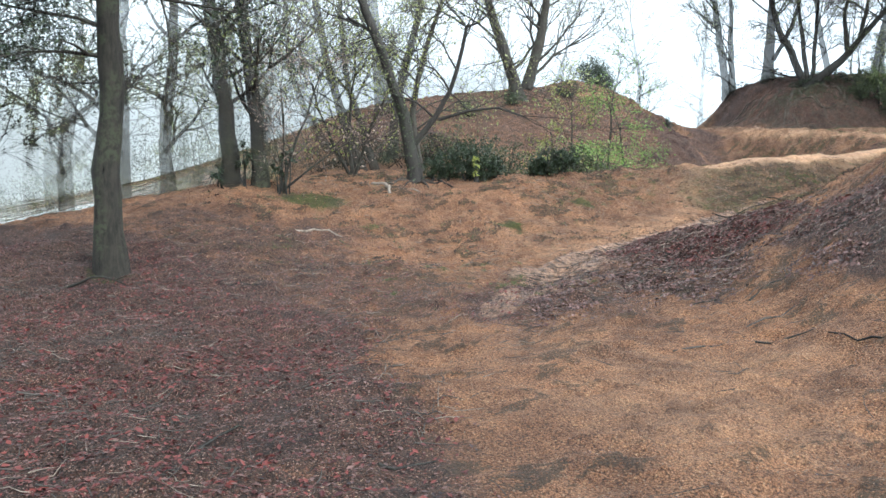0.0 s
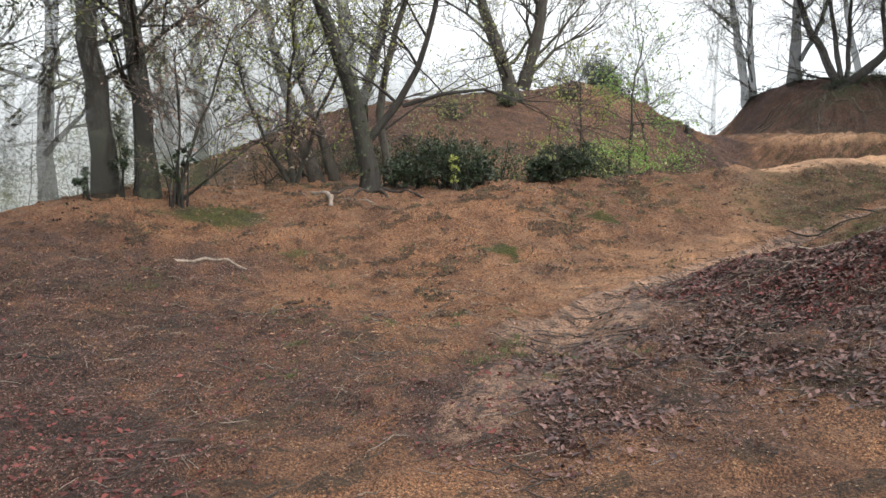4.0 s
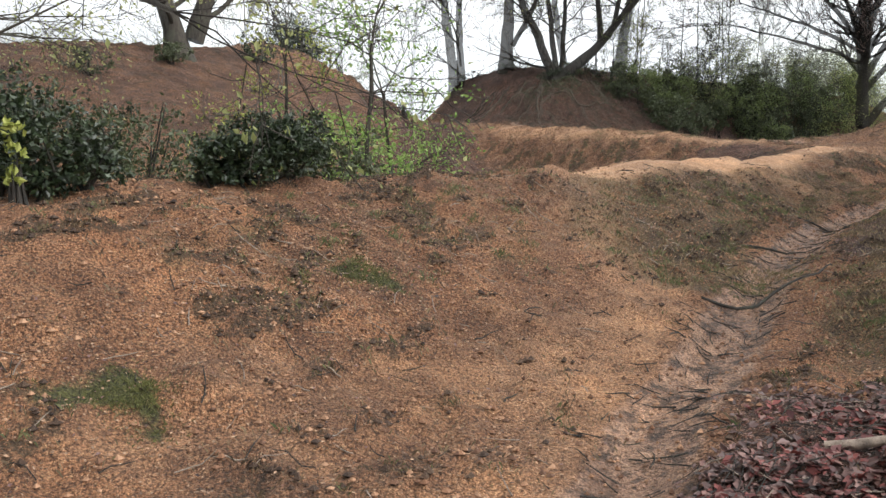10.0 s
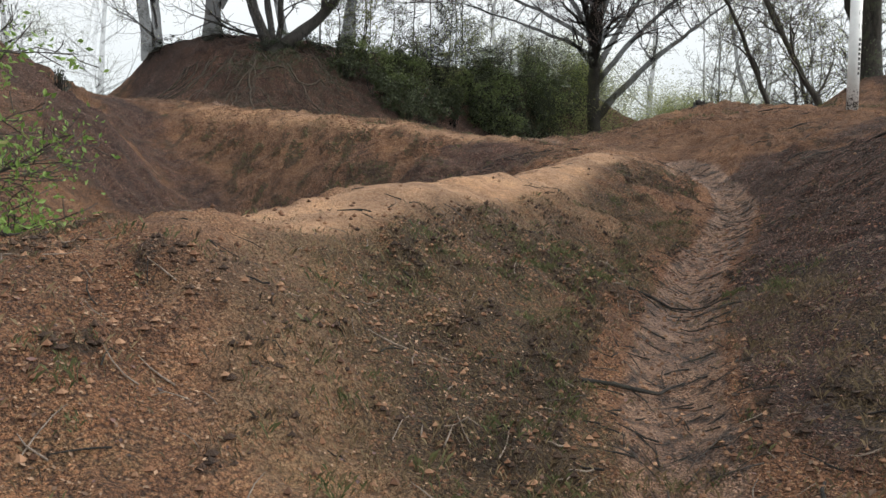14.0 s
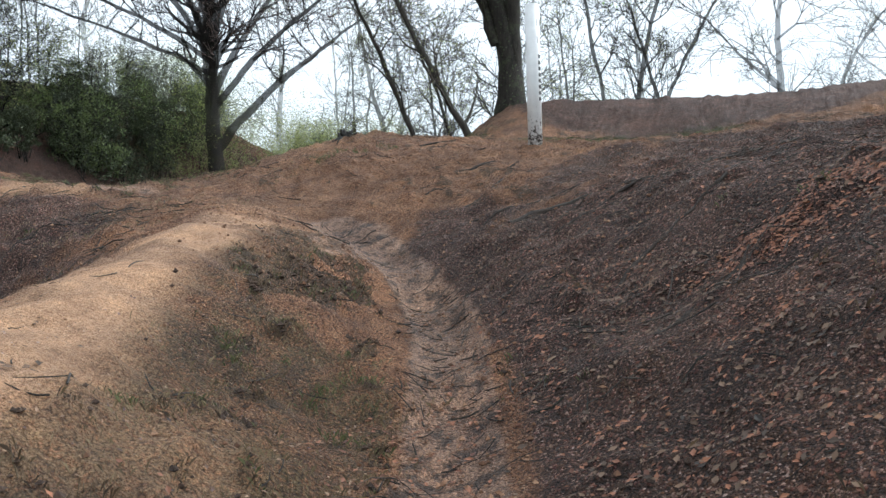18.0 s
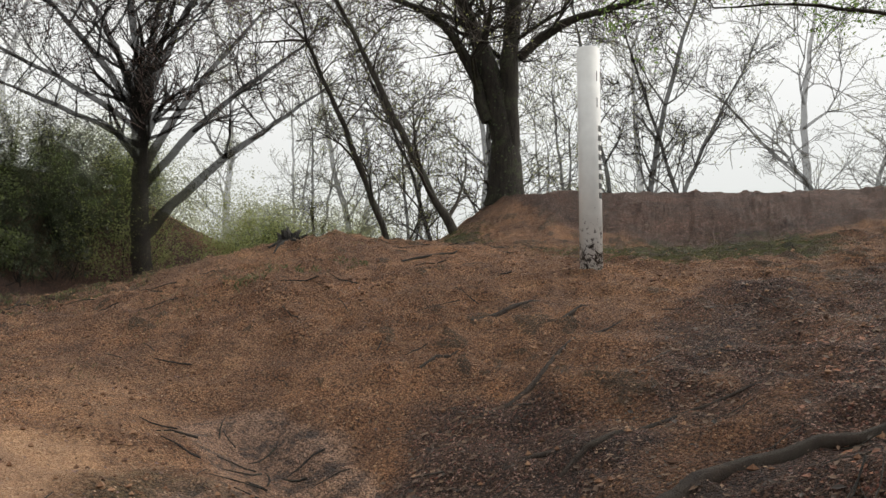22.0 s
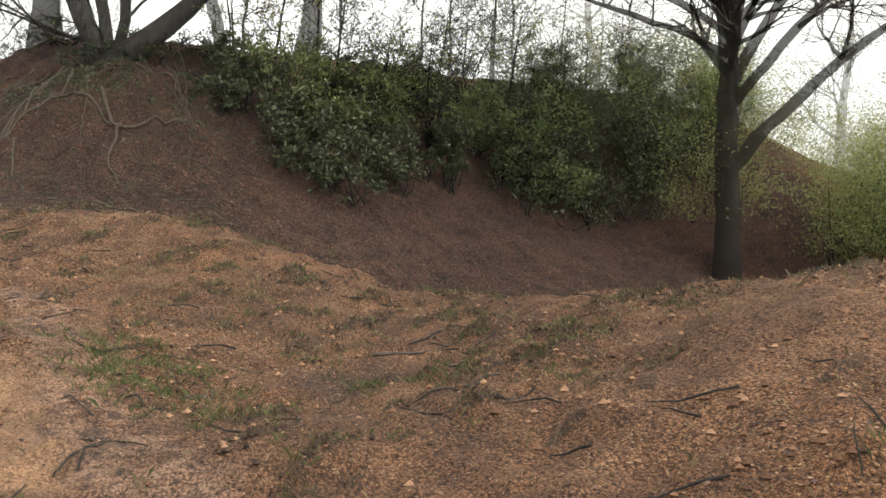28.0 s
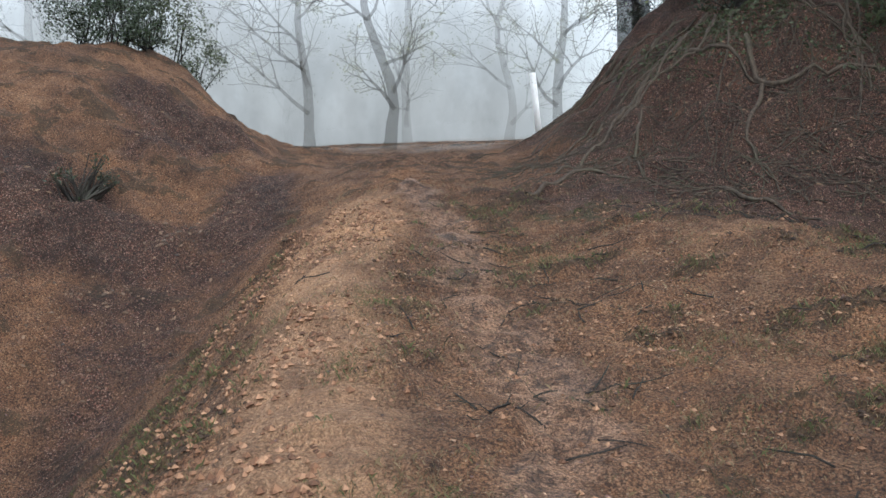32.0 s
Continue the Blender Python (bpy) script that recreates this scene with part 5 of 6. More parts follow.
def build_bushes():
    bush("bush", "dense dark evergreen bush beside the leaning tree", [(0.15, 17.75, 0.30, 0.36, 0.9), (0.5, 17.8, 0.50, 0.36, 1.0), (0.85, 17.75, 0.34, 0.36, 0.95), (-0.15, 17.7, 0.24, 0.26, 0.9), (1.1, 17.75, 0.2, 0.24, 0.9)], 1, LEAF_DARK, 9000, 0.042, 24)
    bush("bush", "tuft of fresh yellow-green shoots on the dark bush", [(0.72, 17.40, 0.40, 0.13, 1.4), (0.68, 17.4, 0.18, 0.08, 1.0)], 2, LEAF_YELLOW, 80, 0.055, 6)
    bush("bush", "low dark evergreen bush on the rim of the pit", [(2.35, 18.25, 0.26, 0.32, 0.8), (2.65, 18.3, 0.27, 0.28, 0.85), (2.05, 18.2, 0.22, 0.24, 0.8)], 3, LEAF_DARK, 7000, 0.04, 18)
    bush("bush", "light green leafy shrub growing out of the pit", [(4.2, 21.3, 0.9, 0.8, 0.9), (3.5, 21.0, 0.75, 0.7, 0.9), (4.9, 21.8, 0.6, 0.7, 0.8)], 4, LEAF_FRESH, 4200, 0.045, 20)
    bush("bush", "darker green shrub at the edge of the pit", [(3.5, 20.3, 0.5, 0.55, 0.8), (4.3, 20.7, 0.4, 0.5, 0.8)], 7, LEAF_MID, 2600, 0.055, 16)
    bush("bush", "grey-green shrub below the west mound", [(1.6, 21.5, 0.6, 0.7, 0.8), (2.6, 22.0, 0.55, 0.7, 0.8)], 5, LEAF_MID, 3500, 0.055, 16)
    bush("bush", "small evergreen sprigs among the trunks of the bank trees", [(-3.05, 16.15, 0.75, 0.17, 0.9), (-3.2, 16.1, 0.45, 0.14, 0.9), (-3.85, 16.1, 0.6, 0.22, 1.2), (-4.3, 16.0, 0.35, 0.2, 0.9)], 11, LEAF_DARK, 420, 0.07, 16)
    bush("bush", "small round shrub on the face of the west mound", [(2.6, 31.0, 0.2, 0.4, 0.7)], 8, LEAF_MID, 900, 0.06, 8)
    bush("bush", "low green shrub on the face of the west mound", [(0.9, 29.6, 0.2, 0.45, 0.7)], 9, LEAF_MID, 900, 0.06, 8)
    bush("bush", "dark shrub on the shoulder of the west mound", [(4.9, 33.4, 0.25, 0.5, 0.8)], 10, LEAF_DARK, 1200, 0.06, 8)
    for i in range(7):
        bush("bush", "dark brush under the trees of the west mound", [(-3.6 + 0.75 * i, 24.6 + 0.5 * (i % 3), 0.4, 0.75, 0.7), (-3.2 + 0.75 * i, 25.4, 0.3, 0.6, 0.7)], 20 + i, LEAF_MID if i % 2 else LEAF_DARK, 900, 0.06, 16, "brush")
    for i, (x, y, h) in enumerate(((4.2, 21.4, 3.0), (3.5, 22.6, 2.4), (4.9, 22.0, 2.3))):
        make_tree("sapling", "young sapling with bright fresh green leaves", [straight(x, y, h, 0.035, (0.2 - 0.2 * i, 0.1))], 200 + i, BARK_GREY, TWIG_GREY, LEAF_FRESH if i != 1 else LEAF_YELLOW, dict(SMALL, limbs=11, reach=1.15, limb_up=0.08, follow=0.3, flat=0.3, levels=3, rise=0.0, scatter=0.07), 1500, 0.05, group="saplings", category="sapling")
    # thicket on the flank of the east mound
    rng = random.Random(8)
    for i in range(38):
        x = 19.0 + 12.5 * (i + rng.random()) / 38
        y = 35.4 + 0.14 * (x - 18.8) + (3.4 if x > 20.5 else 2.0) * rng.random()
        r = 0.4 + 0.5 * rng.random()
        h = 0.4 + 0.55 * rng.random()
        bush("bush", "shrub with broad green leaves on the shaded flank of the mound", [(x + 0.9 * (rng.random() - 0.5), y + 0.7 * (rng.random() - 0.5), h * (0.5 + 0.8 * q / 4), r * (0.5 + 0.6 * rng.random()), 0.8) for q in range(5)], 300 + i, (LEAF_MID, LEAF_MID, LEAF_BROAD)[i % 3] if y > 36.2 + 0.14 * (x - 18.8) else LEAF_MID, 2300, 0.07, 12, "thicket")
    for i in range(11):
        x = 18.6 + 1.0 * i + 0.5 * rng.random()
        y = 36.6 + 0.2 * (x - 18.8) + 2.2 * rng.random()
        make_tree("shrub", "tall twiggy shrub with layered pale leaves in the thicket", [straight(x, y, 1.3 + 0.8 * rng.random(), 0.02, (0.6 * (rng.random() - 0.5), -0.3)), straight(x + 0.05, y, 1.0 + 0.7 * rng.random(), 0.016, (0.9 * (rng.random() - 0.5), -0.5))], 340 + i, BARK_DARK, TWIG_GREY, (LEAF_BROAD, LEAF_SPRING, LEAF_MID)[i % 3], dict(SMALL, limbs=8, reach=0.8, limb_up=0.15, follow=0.5, flat=0.35, levels=3, bare=0.2, scatter=0.05), 900, 0.055, group="shrubs", category="shrub", root=False)
    for i in range(16):
        x, y, r = 25.0 + 0.55 * i, 36.8 + 3.2 * rng.random(), 0.8 + 0.5 * rng.random()
        bush("bush", "dense dull green shrub in the shady thicket", [(x + 1.1 * (rng.random() - 0.5), y + 0.9 * (rng.random() - 0.5), r * (0.3 + 0.35 * q), r * (0.55 + 0.4 * rng.random()), 0.85) for q in range(4)], 440 + i, LEAF_MID if i % 2 else LEAF_BROAD, 3000, 0.075, 12, "thicket")
    bush("bush", "dark evergreen shrub on the end of the west mound", [(7.0, 37.7, 0.4, 0.6, 0.9), (6.5, 37.5, 0.6, 0.6, 0.9), (7.4, 37.9, 0.3, 0.45, 1.0)], 390, LEAF_DARK, 9000, 0.045, 30)
    bush("bush", "leafy green shrub on the end of the west mound", [(7.4, 38.6, 0.9, 0.6, 1.1), (7.7, 38.9, 0.5, 0.45, 1.1), (6.8, 38.6, 1.3, 0.6, 1.0)], 391, LEAF_MID, 5200, 0.05, 20)
    bush("bush", "half-dead twiggy shrub on the red slope", [(9.1, 33.9, 0.25, 0.4, 0.8)], 392, LEAF_DARK, 260, 0.04, 60)
    for i, (x, y) in enumerate(((15.0, 43.2), (16.2, 40.9), (16.7, 38.7), (17.4, 38.8), (18.5, 39.2), (21.6, 41.2))):
        bush("bush", "low dark ivy and brush on the crest of the mound", [(x, y, 0.1, 0.5, 0.7), (x + 0.4, y - 0.2, 0.05, 0.4, 0.6)], 420 + i, LEAF_MID if i % 2 else LEAF_DARK, 1300, 0.055, 10, "brush")
    for i in range(14):
        x, y = -6 - 9 * rng.random(), 19.5 + 12 * rng.random()
        bush("bush", "pale green undergrowth in the misty wood", [(x, y, 0.8, 1.5, 0.8), (x + 1.2, y + 0.4, 0.6, 1.1, 0.8), (x - 0.8, y, 1.7, 0.9, 0.8)], 400 + i, LEAF_SPRING if i % 2 else LEAF_MID, 3200, 0.065, 10, "undergrowth")
    for i in range(9):
        x = 19.8 + 10 * rng.random()
        y = 39.4 + 1.8 * rng.random()
        make_tree("sapling", "thin sapling with pale spring leaves on the mound", [straight(x, y, 2.6 + 1.5 * rng.random(), 0.03, (0.3 * rng.random(), 0.1))], 330 + i, BARK_GREY, TWIG_GREY, LEAF_SPRING, dict(SMALL, limbs=9, reach=1.2, fine=0.006), 600, 0.05, group="saplings", category="sapling")
    for i in range(16):
        x, y = 31 + 13 * rng.random(), 25 + 17 * rng.random()
        r = 1.1 + 0.6 * rng.random()
        bush("bush", "tall misty yellow-green thicket beyond the hollow", [(x, y, r * 0.9, r, 1.0), (x + r * 0.9, y + 0.5, r * 0.6, r * 0.8, 1.0), (x - r * 0.8, y, r * 0.8, r * 0.7, 1.2)], 460 + i, LEAF_SPRING if i % 4 else LEAF_BROAD, 9000, 0.065, 14, "misty thicket")
    for i in range(12):
        x, y = 27 + 12 * rng.random(), 33 + 8 * rng.random()
        bush("bush", "misty yellow-green undergrowth in the hollow", [(x, y, 0.9, 1.4, 0.9), (x + 1.2, y, 0.6, 1.0, 0.9)], 360 + i, LEAF_SPRING, 6500, 0.06, 8, "undergrowth")


build_bushes()


# ---- the white marker post ----
def solid(bm, name, mat):
    me = bpy.data.meshes.new(name)
    bm.to_mesh(me)
    bm.free()
    me.materials.append(mat)
    return me


def paint_material():
    k = Mat("white_paint", 0.45, False)
    n, spot = k.noise(9, 5), k.noise(26, 6, 0.75)
    sep = k.n.new("ShaderNodeSeparateXYZ")
    k.l.new(k.geo.outputs["Position"], sep.inputs[0])
    low = k.step(sep.outputs["Z"], 5.2, 4.3)
    c = k.ramp(n, (0.3, (0.68, 0.69, 0.68)), (0.7, (0.80, 0.81, 0.80)))
    chip = k.step(k.math("ADD", spot, k.math("MULTIPLY", low, 0.22)), 0.70, 0.74)
    c = k.mix(chip, c, (0.03, 0.028, 0.025))
    k.colour(c).bump(spot, 0.1, 0.01)
    return k.m


WHITE = paint_material()
INK = Mat("black_letters", 0.6, False).colour((0.015, 0.015, 0.015)).m


def marker_post(x, y, h, r, tilt, label, mat, letters):
    g = ground_z(x, y)
    ob = thing("marker_post", (x, y, g), label, "post")
    ob.rotation_euler = tilt
    bm = bmesh.new()
    bmesh.ops.create_cone(bm, cap_ends=True, segments=40, radius1=r, radius2=r, depth=h + 0.3, matrix=Matrix.Translation((0, 0, h / 2 - 0.15)))
    bmesh.ops.bevel(bm, geom=[e for e in bm.edges if abs(e.verts[0].co.z - e.verts[1].co.z) < 1e-4], offset=0.012, segments=2, affect="EDGES")
    for fc in bm.faces:
        fc.smooth = abs(fc.normal.z) < 0.5
    part("shaft", solid(bm, "shaft", mat), ob)
    for top, tall, wide, turn in letters:
        bm = bmesh.new()
        bmesh.ops.create_cube(bm, size=1)
        for vt in bm.verts:
            a = turn + vt.co.x * wide / r
            rad = r + (0.003 if vt.co.y > 0 else -0.004)
            vt.co = Vector((rad * math.cos(a), rad * math.sin(a), top - tall / 2 + vt.co.z * tall))
        part("letter", solid(bm, "letter", INK), ob)
    return ob


LETTERS = [(1.64, 0.085, 0.07, -1.85), (1.41, 0.085, 0.07, -1.85)] + [(1.17 - 0.082 * i, 0.05, 0.045, -1.85) for i in range(8)]
marker_post(18.5, 21.42, 1.86, 0.098, (0, 0, 0), "white painted round marker post with black lettering, chipped at the foot", WHITE, LETTERS)
marker_post(12.1, 49.0, 1.95, 0.09, (0.0, -0.1, 0), "slim leaning white marker post in the mist", WHITE, [(1.75, 0.12, 0.1, -1.3), (1.5, 0.12, 0.1, -1.3)])


# ---- small things on the ground ----
def slope_at(x, y):
    e = 0.08
    gx = (level(x + e, y) - level(x - e, y)) / (2 * e)
    gy = (level(x, y + e) - level(x, y - e)) / (2 * e)
    n = np.stack([-gx, -gy, np.ones_like(gx)], 1)
    return n / np.linalg.norm(n, axis=1, keepdims=True)


def strewn(rng, count, box, weight):
    """Places in a box (x0, y0, x1, y1), kept by weight(x, y) from 0 to 1."""
    xs, ys, got = [], [], 0
    while got < count:
        x, y = rng.uniform(box[0], box[2], count), rng.uniform(box[1], box[3], count)
        keep = rng.random(count) < weight(x, y)
        xs.append(x[keep])
        ys.append(y[keep])
        got += keep.sum()
    return np.concatenate(xs)[:count], np.concatenate(ys)[:count]


def leaf_carpet(name, label, seed, count, box, weight, mat, size, flat=0.8):
    rng = np.random.default_rng(seed)
    x, y = strewn(rng, count, box, weight)
    n = slope_at(x, y)
    p = np.stack([x, y, relief(x, y) + 0.004 + rng.random(count) * 0.012], 1)
    v, f = flakes(rng, p, size * rng.uniform(0.5, 1.15, count), n, flat, 0.55, 0.14)
    return tagged(new(name, mesh_from(name, v, f, mat, False)), label, "leaf litter", kind="stuff")


def zone(key, lo=0.0, patch=2.0, seed=9):
    def w(x, y):
        zz = zones(x, y)
        return np.clip(zz[key] - lo - (0.8 * zz["sand"] if key == "grass" else 0), 0, 1) * np.clip((grain(x, y, patch, seed) - 0.2) * 1.6, 0.08, 1)
    return w


def bare(x, y):
    z = zones(x, y)
    return np.clip(1.1 - z["litter"] - 0.75 * z["sand"] - z["mud"] - 0.5 * z["moss"], 0.03, 1) * np.clip((grain(x, y, 1.1, 13) - 0.1) * 1.4, 0.15, 1)


leaf_carpet("fallen_leaves", "damp brown and purple fallen leaves on the clearing floor", 1, 26000, (-7, 1.5, 2.5, 14), zone("litter", 0.1), LEAF_DEAD, 0.036)
leaf_carpet("fallen_leaves", "dark red fallen leaves on the clearing floor", 2, 20000, (-7, 1.5, 1.0, 13), zone("litter", 0.3, 0.9, 21), LEAF_RED, 0.042, 0.65)
leaf_carpet("fallen_leaves", "heaped purple-brown dead leaves beside the trodden way", 3, 24000, (1.0, 8.0, 6.0, 15), zone("litter", 0.2), LEAF_DEAD, 0.046, 0.6)
leaf_carpet("fallen_leaves", "dark red dead leaves on the leaf heap", 4, 5500, (2.4, 10.2, 5.5, 14.6), zone("litter", 0.6, 1.4, 22), LEAF_RED, 0.046, 0.6)
leaf_carpet("fallen_leaves", "dead leaves on the dark bank above the gully", 5, 26000, (4.5, 11, 18.5, 22), zone("litter", 0.15), LEAF_BROWN, 0.034)
leaf_carpet("leaf_chips", "pinkish and pale specks of leaf on the dark bank", 13, 16000, (6, 13, 17, 22), zone("litter", 0.2, 1.2, 24), LEAF_PALE, 0.014)
leaf_carpet("fallen_leaves", "rusty orange dead leaves on the dark bank", 14, 9000, (9, 14.5, 16.5, 20), lambda x, y: np.clip(0.08 + fall(np.hypot((x - 12.2) / 1.7, (y - 17.7) / 0.95), 0.2, 1.0), 0, 1) * np.clip((grain(x, y, 2.2, 25) - 0.25) * 2, 0.05, 1), LEAF_RUST, 0.032)
leaf_carpet("fallen_leaves", "dead leaves on the flank of the east mound and the pit", 6, 12000, (4, 22, 28, 40), zone("litter", 0.2), LEAF_BROWN, 0.05)
leaf_carpet("ivy", "dark green ivy and herbs clinging to the steep mound", 12, 5200, (13.8, 35.6, 21, 39), lambda x, y: np.clip((level(x, y) - 6.0) * 0.9, 0, 1) * np.clip((grain(x, y, 1.3, 71) - 0.45) * 4, 0, 1), LEAF_MID, 0.06, 0.3)
leaf_carpet("leaf_chips", "tan chips of dead leaf on the earth bank", 7, 34000, (-6, 11, 8, 20), bare, LEAF_TAN, 0.017, 0.8)
leaf_carpet("leaf_chips", "tan chips of dead leaf on the knoll", 8, 24000, (13, 19.5, 24, 33), bare, LEAF_TAN, 0.017, 0.8)
leaf_carpet("leaf_chips", "tan chips of dead leaf round the start of the path", 9, 12000, (-1, 1.5, 5, 12), bare, LEAF_TAN, 0.017, 0.8)
leaf_carpet("leaf_chips", "dark chips of rotted leaf on the earth", 11, 20000, (-6, 2, 24, 33), bare, LEAF_DEAD, 0.022, 0.8)
leaf_carpet("leaf_chips", "tan chips of dead leaf along the ridges and second path", 10, 12000, (5, 18, 16, 36), bare, LEAF_TAN, 0.02, 0.8)


def twig_litter(name, label, seed, count, box, weight, length, thick, mat):
    rng = np.random.default_rng(seed)
    x, y = strewn(rng, count, box, weight)
    a = rng.uniform(0, np.pi, count)
    half = rng.uniform(0.3, 1.0, count) * length / 2
    bend = rng.normal(0, 0.10, count) * half
    lines = []
    k = np.array([-1.0, -0.4, 0.3, 1.0])
    px = x[:, None] + np.cos(a)[:, None] * half[:, None] * k - np.sin(a)[:, None] * bend[:, None] * (1 - k * k)
    py = y[:, None] + np.sin(a)[:, None] * half[:, None] * k + np.cos(a)[:, None] * bend[:, None] * (1 - k * k)
    pz = relief(px.ravel(), py.ravel()).reshape(px.shape) + 0.008 + rng.random((count, 1)) * 0.015
    r = thick * rng.uniform(0.5, 1.2, count)
    for i in range(count):
        lines.append([((px[i, j], py[i, j], pz[i, j]), r[i] * (1, 0.9, 0.8, 0.4)[j]) for j in range(4)])
    v, f = tubes(lines, 4)
    return tagged(new(name, mesh_from(name, v, f, mat)), label, "twigs", kind="stuff")


def anywhere(x, y):
    z = zones(x, y)
    return np.clip(0.15 + 0.8 * z["litter"] + 0.4 * z["mud"] - 0.3 * z["sand"], 0.03, 1) * np.clip((grain(x, y, 1.5, 31) - 0.25) * 1.8, 0.05, 1)


def gully_side(x, y):
    d = near_line(x, y, TROD)
    return np.clip(fall(d, 0.1, 0.45) + 0.1, 0, 1) * fall(-y, -11.5, -9.5) * fall(y, 19.5, 21.8)


twig_litter("fallen_twigs", "dark broken twigs on the clearing floor", 41, 2200, (-6, 1.5, 5.5, 14), anywhere, 0.30, 0.0045, TWIG_GREY)
twig_litter("fallen_twigs", "pale dead twigs on the clearing floor", 42, 700, (-6, 1.5, 5.5, 14), anywhere, 0.26, 0.004, DEADWOOD)
twig_litter("fallen_twigs", "tangled twigs on the leaf heap", 43, 520, (1.6, 9, 5.6, 14.8), zone("litter", 0.3), 0.42, 0.004, BARK_DARK)
twig_litter("fallen_twigs", "pale grey twigs on the leaf heap", 48, 320, (1.6, 9, 5.6, 14.8), zone("litter", 0.3), 0.36, 0.0035, DEADWOOD)
twig_litter("fallen_twigs", "wet broken twigs lying in the gully", 44, 1300, (0.5, 9.5, 15, 22.5), gully_side, 0.2, 0.0045, BARK_DARK)
twig_litter("fallen_twigs", "twigs on the dark bank above the gully", 45, 600, (4.5, 12, 18, 22), anywhere, 0.28, 0.0045, TWIG_GREY)
twig_litter("fallen_twigs", "twigs strewn over the saddle and the knoll", 46, 600, (13, 22, 22, 34), anywhere, 0.35, 0.006, BARK_DARK)
twig_litter("fallen_twigs", "pale straws and twigs on the earth bank", 47, 500, (-5, 12, 9, 20), bare, 0.2, 0.004, DEADWOOD)


twig_litter("rootlets", "thin bare rootlets on the steep mound", 49, 1100, (13.4, 34.6, 19.5, 38.4), lambda x, y: fall(np.hypot((x - 16.3) / 3.0, (y - 36.4) / 2.0), 0.7, 1.1), 0.6, 0.007, MOUND_ROOT)


def blades(name, label, category, seed, tufts, per, box, weight, mat, tall, spread):
    rng = np.random.default_rng(seed)
    x, y = strewn(rng, tufts, box, weight)
    m = tufts * per
    size = np.repeat(rng.uniform(0.6, 1.3, tufts), per)
    bx = np.repeat(x, per) + rng.normal(0, spread, m) * size
    by = np.repeat(y, per) + rng.normal(0, spread, m) * size
    bz = relief(bx, by) - 0.005
    a = rng.uniform(0, 2 * np.pi, m)
    h = tall * size * rng.uniform(0.4, 1.2, m)
    out = h * rng.uniform(0.2, 1.1, m)
    w = 0.0018 * size
    p0 = np.stack([bx - np.sin(a) * w, by + np.cos(a) * w, bz], 1)
    p1 = np.stack([bx + np.sin(a) * w, by - np.cos(a) * w, bz], 1)
    md = np.stack([bx + np.cos(a) * out * 0.4, by + np.sin(a) * out * 0.4, bz + h * 0.75], 1)
    tip = np.stack([bx + np.cos(a) * out, by + np.sin(a) * out, bz + h], 1)
    v = np.stack([p0, p1, md, tip], 1).reshape(-1, 3)
    i = np.arange(m)[:, None] * 4
    f = np.concatenate([i + np.array([[0, 1, 2]]), i + np.array([[0, 2, 3]])], 1).reshape(-1, 3)
    return tagged(new(name, mesh_from(name, v, f, mat, False)), label, category, kind="stuff")


blades("grass_tufts", "short green grass tufts on the slope of the ridge", "grass", 51, 120, 34, (4.5, 15, 12, 21), zone("grass", 0.3, 1.6, 33), BLADE, 0.038, 0.035)
blades("grass_tufts", "dry straw-coloured grass on the slope of the ridge", "grass", 52, 1100, 12, (4, 14.5, 12, 21), zone("grass", 0.1, 1.6, 34), BLADE_DRY, 0.035, 0.06)
blades("grass_tufts", "sparse grass on the earth bank", "grass", 53, 110, 30, (-4, 10, 6, 19), zone("grass", 0.05, 1.2, 35), BLADE, 0.04, 0.035)
blades("grass_tufts", "grass tufts round the saddle and knoll", "grass", 54, 130, 20, (12.4, 23, 20, 33), zone("grass", 0.05, 1.2, 36), BLADE, 0.045, 0.04)
blades("grass_tufts", "dry grass on the second path", "grass", 55, 1100, 12, (12, 24, 20, 35), bare, BLADE_DRY, 0.035, 0.07)
blades("grass_tufts", "dry grass bits over the earth bank", "grass", 58, 1300, 10, (-5, 10, 8, 20), bare, BLADE_DRY, 0.03, 0.06)


def turf(x, y):
    z = zones(x, y)
    return np.clip(z["clump"] * 1.2 - 0.2, 0, 1)


blades("grass_tufts", "dry brown grass roots in crumbly clumps on the bank", "grass", 71, 3200, 9, (-4.5, 12.5, 13.8, 22.6), turf, BLADE_DARK, 0.036, 0.026)
blades("grass_tufts", "dull olive grass in crumbly clumps on the bank", "grass", 72, 1200, 9, (-4.5, 12.5, 13.8, 22.6), turf, BLADE, 0.036, 0.022)
blades("grass_tufts", "dry and olive grass clumps along the second path", "grass", 73, 1300, 9, (11.5, 25.6, 20, 34.5), turf, BLADE, 0.04, 0.026)
blades("grass_tufts", "dry brown grass roots along the second path", "grass", 74, 1300, 9, (11.5, 25.6, 20, 34.5), turf, BLADE_DARK, 0.038, 0.026)


def near_spots(spots, r):
    def w(x, y):
        return np.maximum.reduce([fall(np.hypot(x - px, y - py), r * 0.3, r) for px, py in spots])
    return w


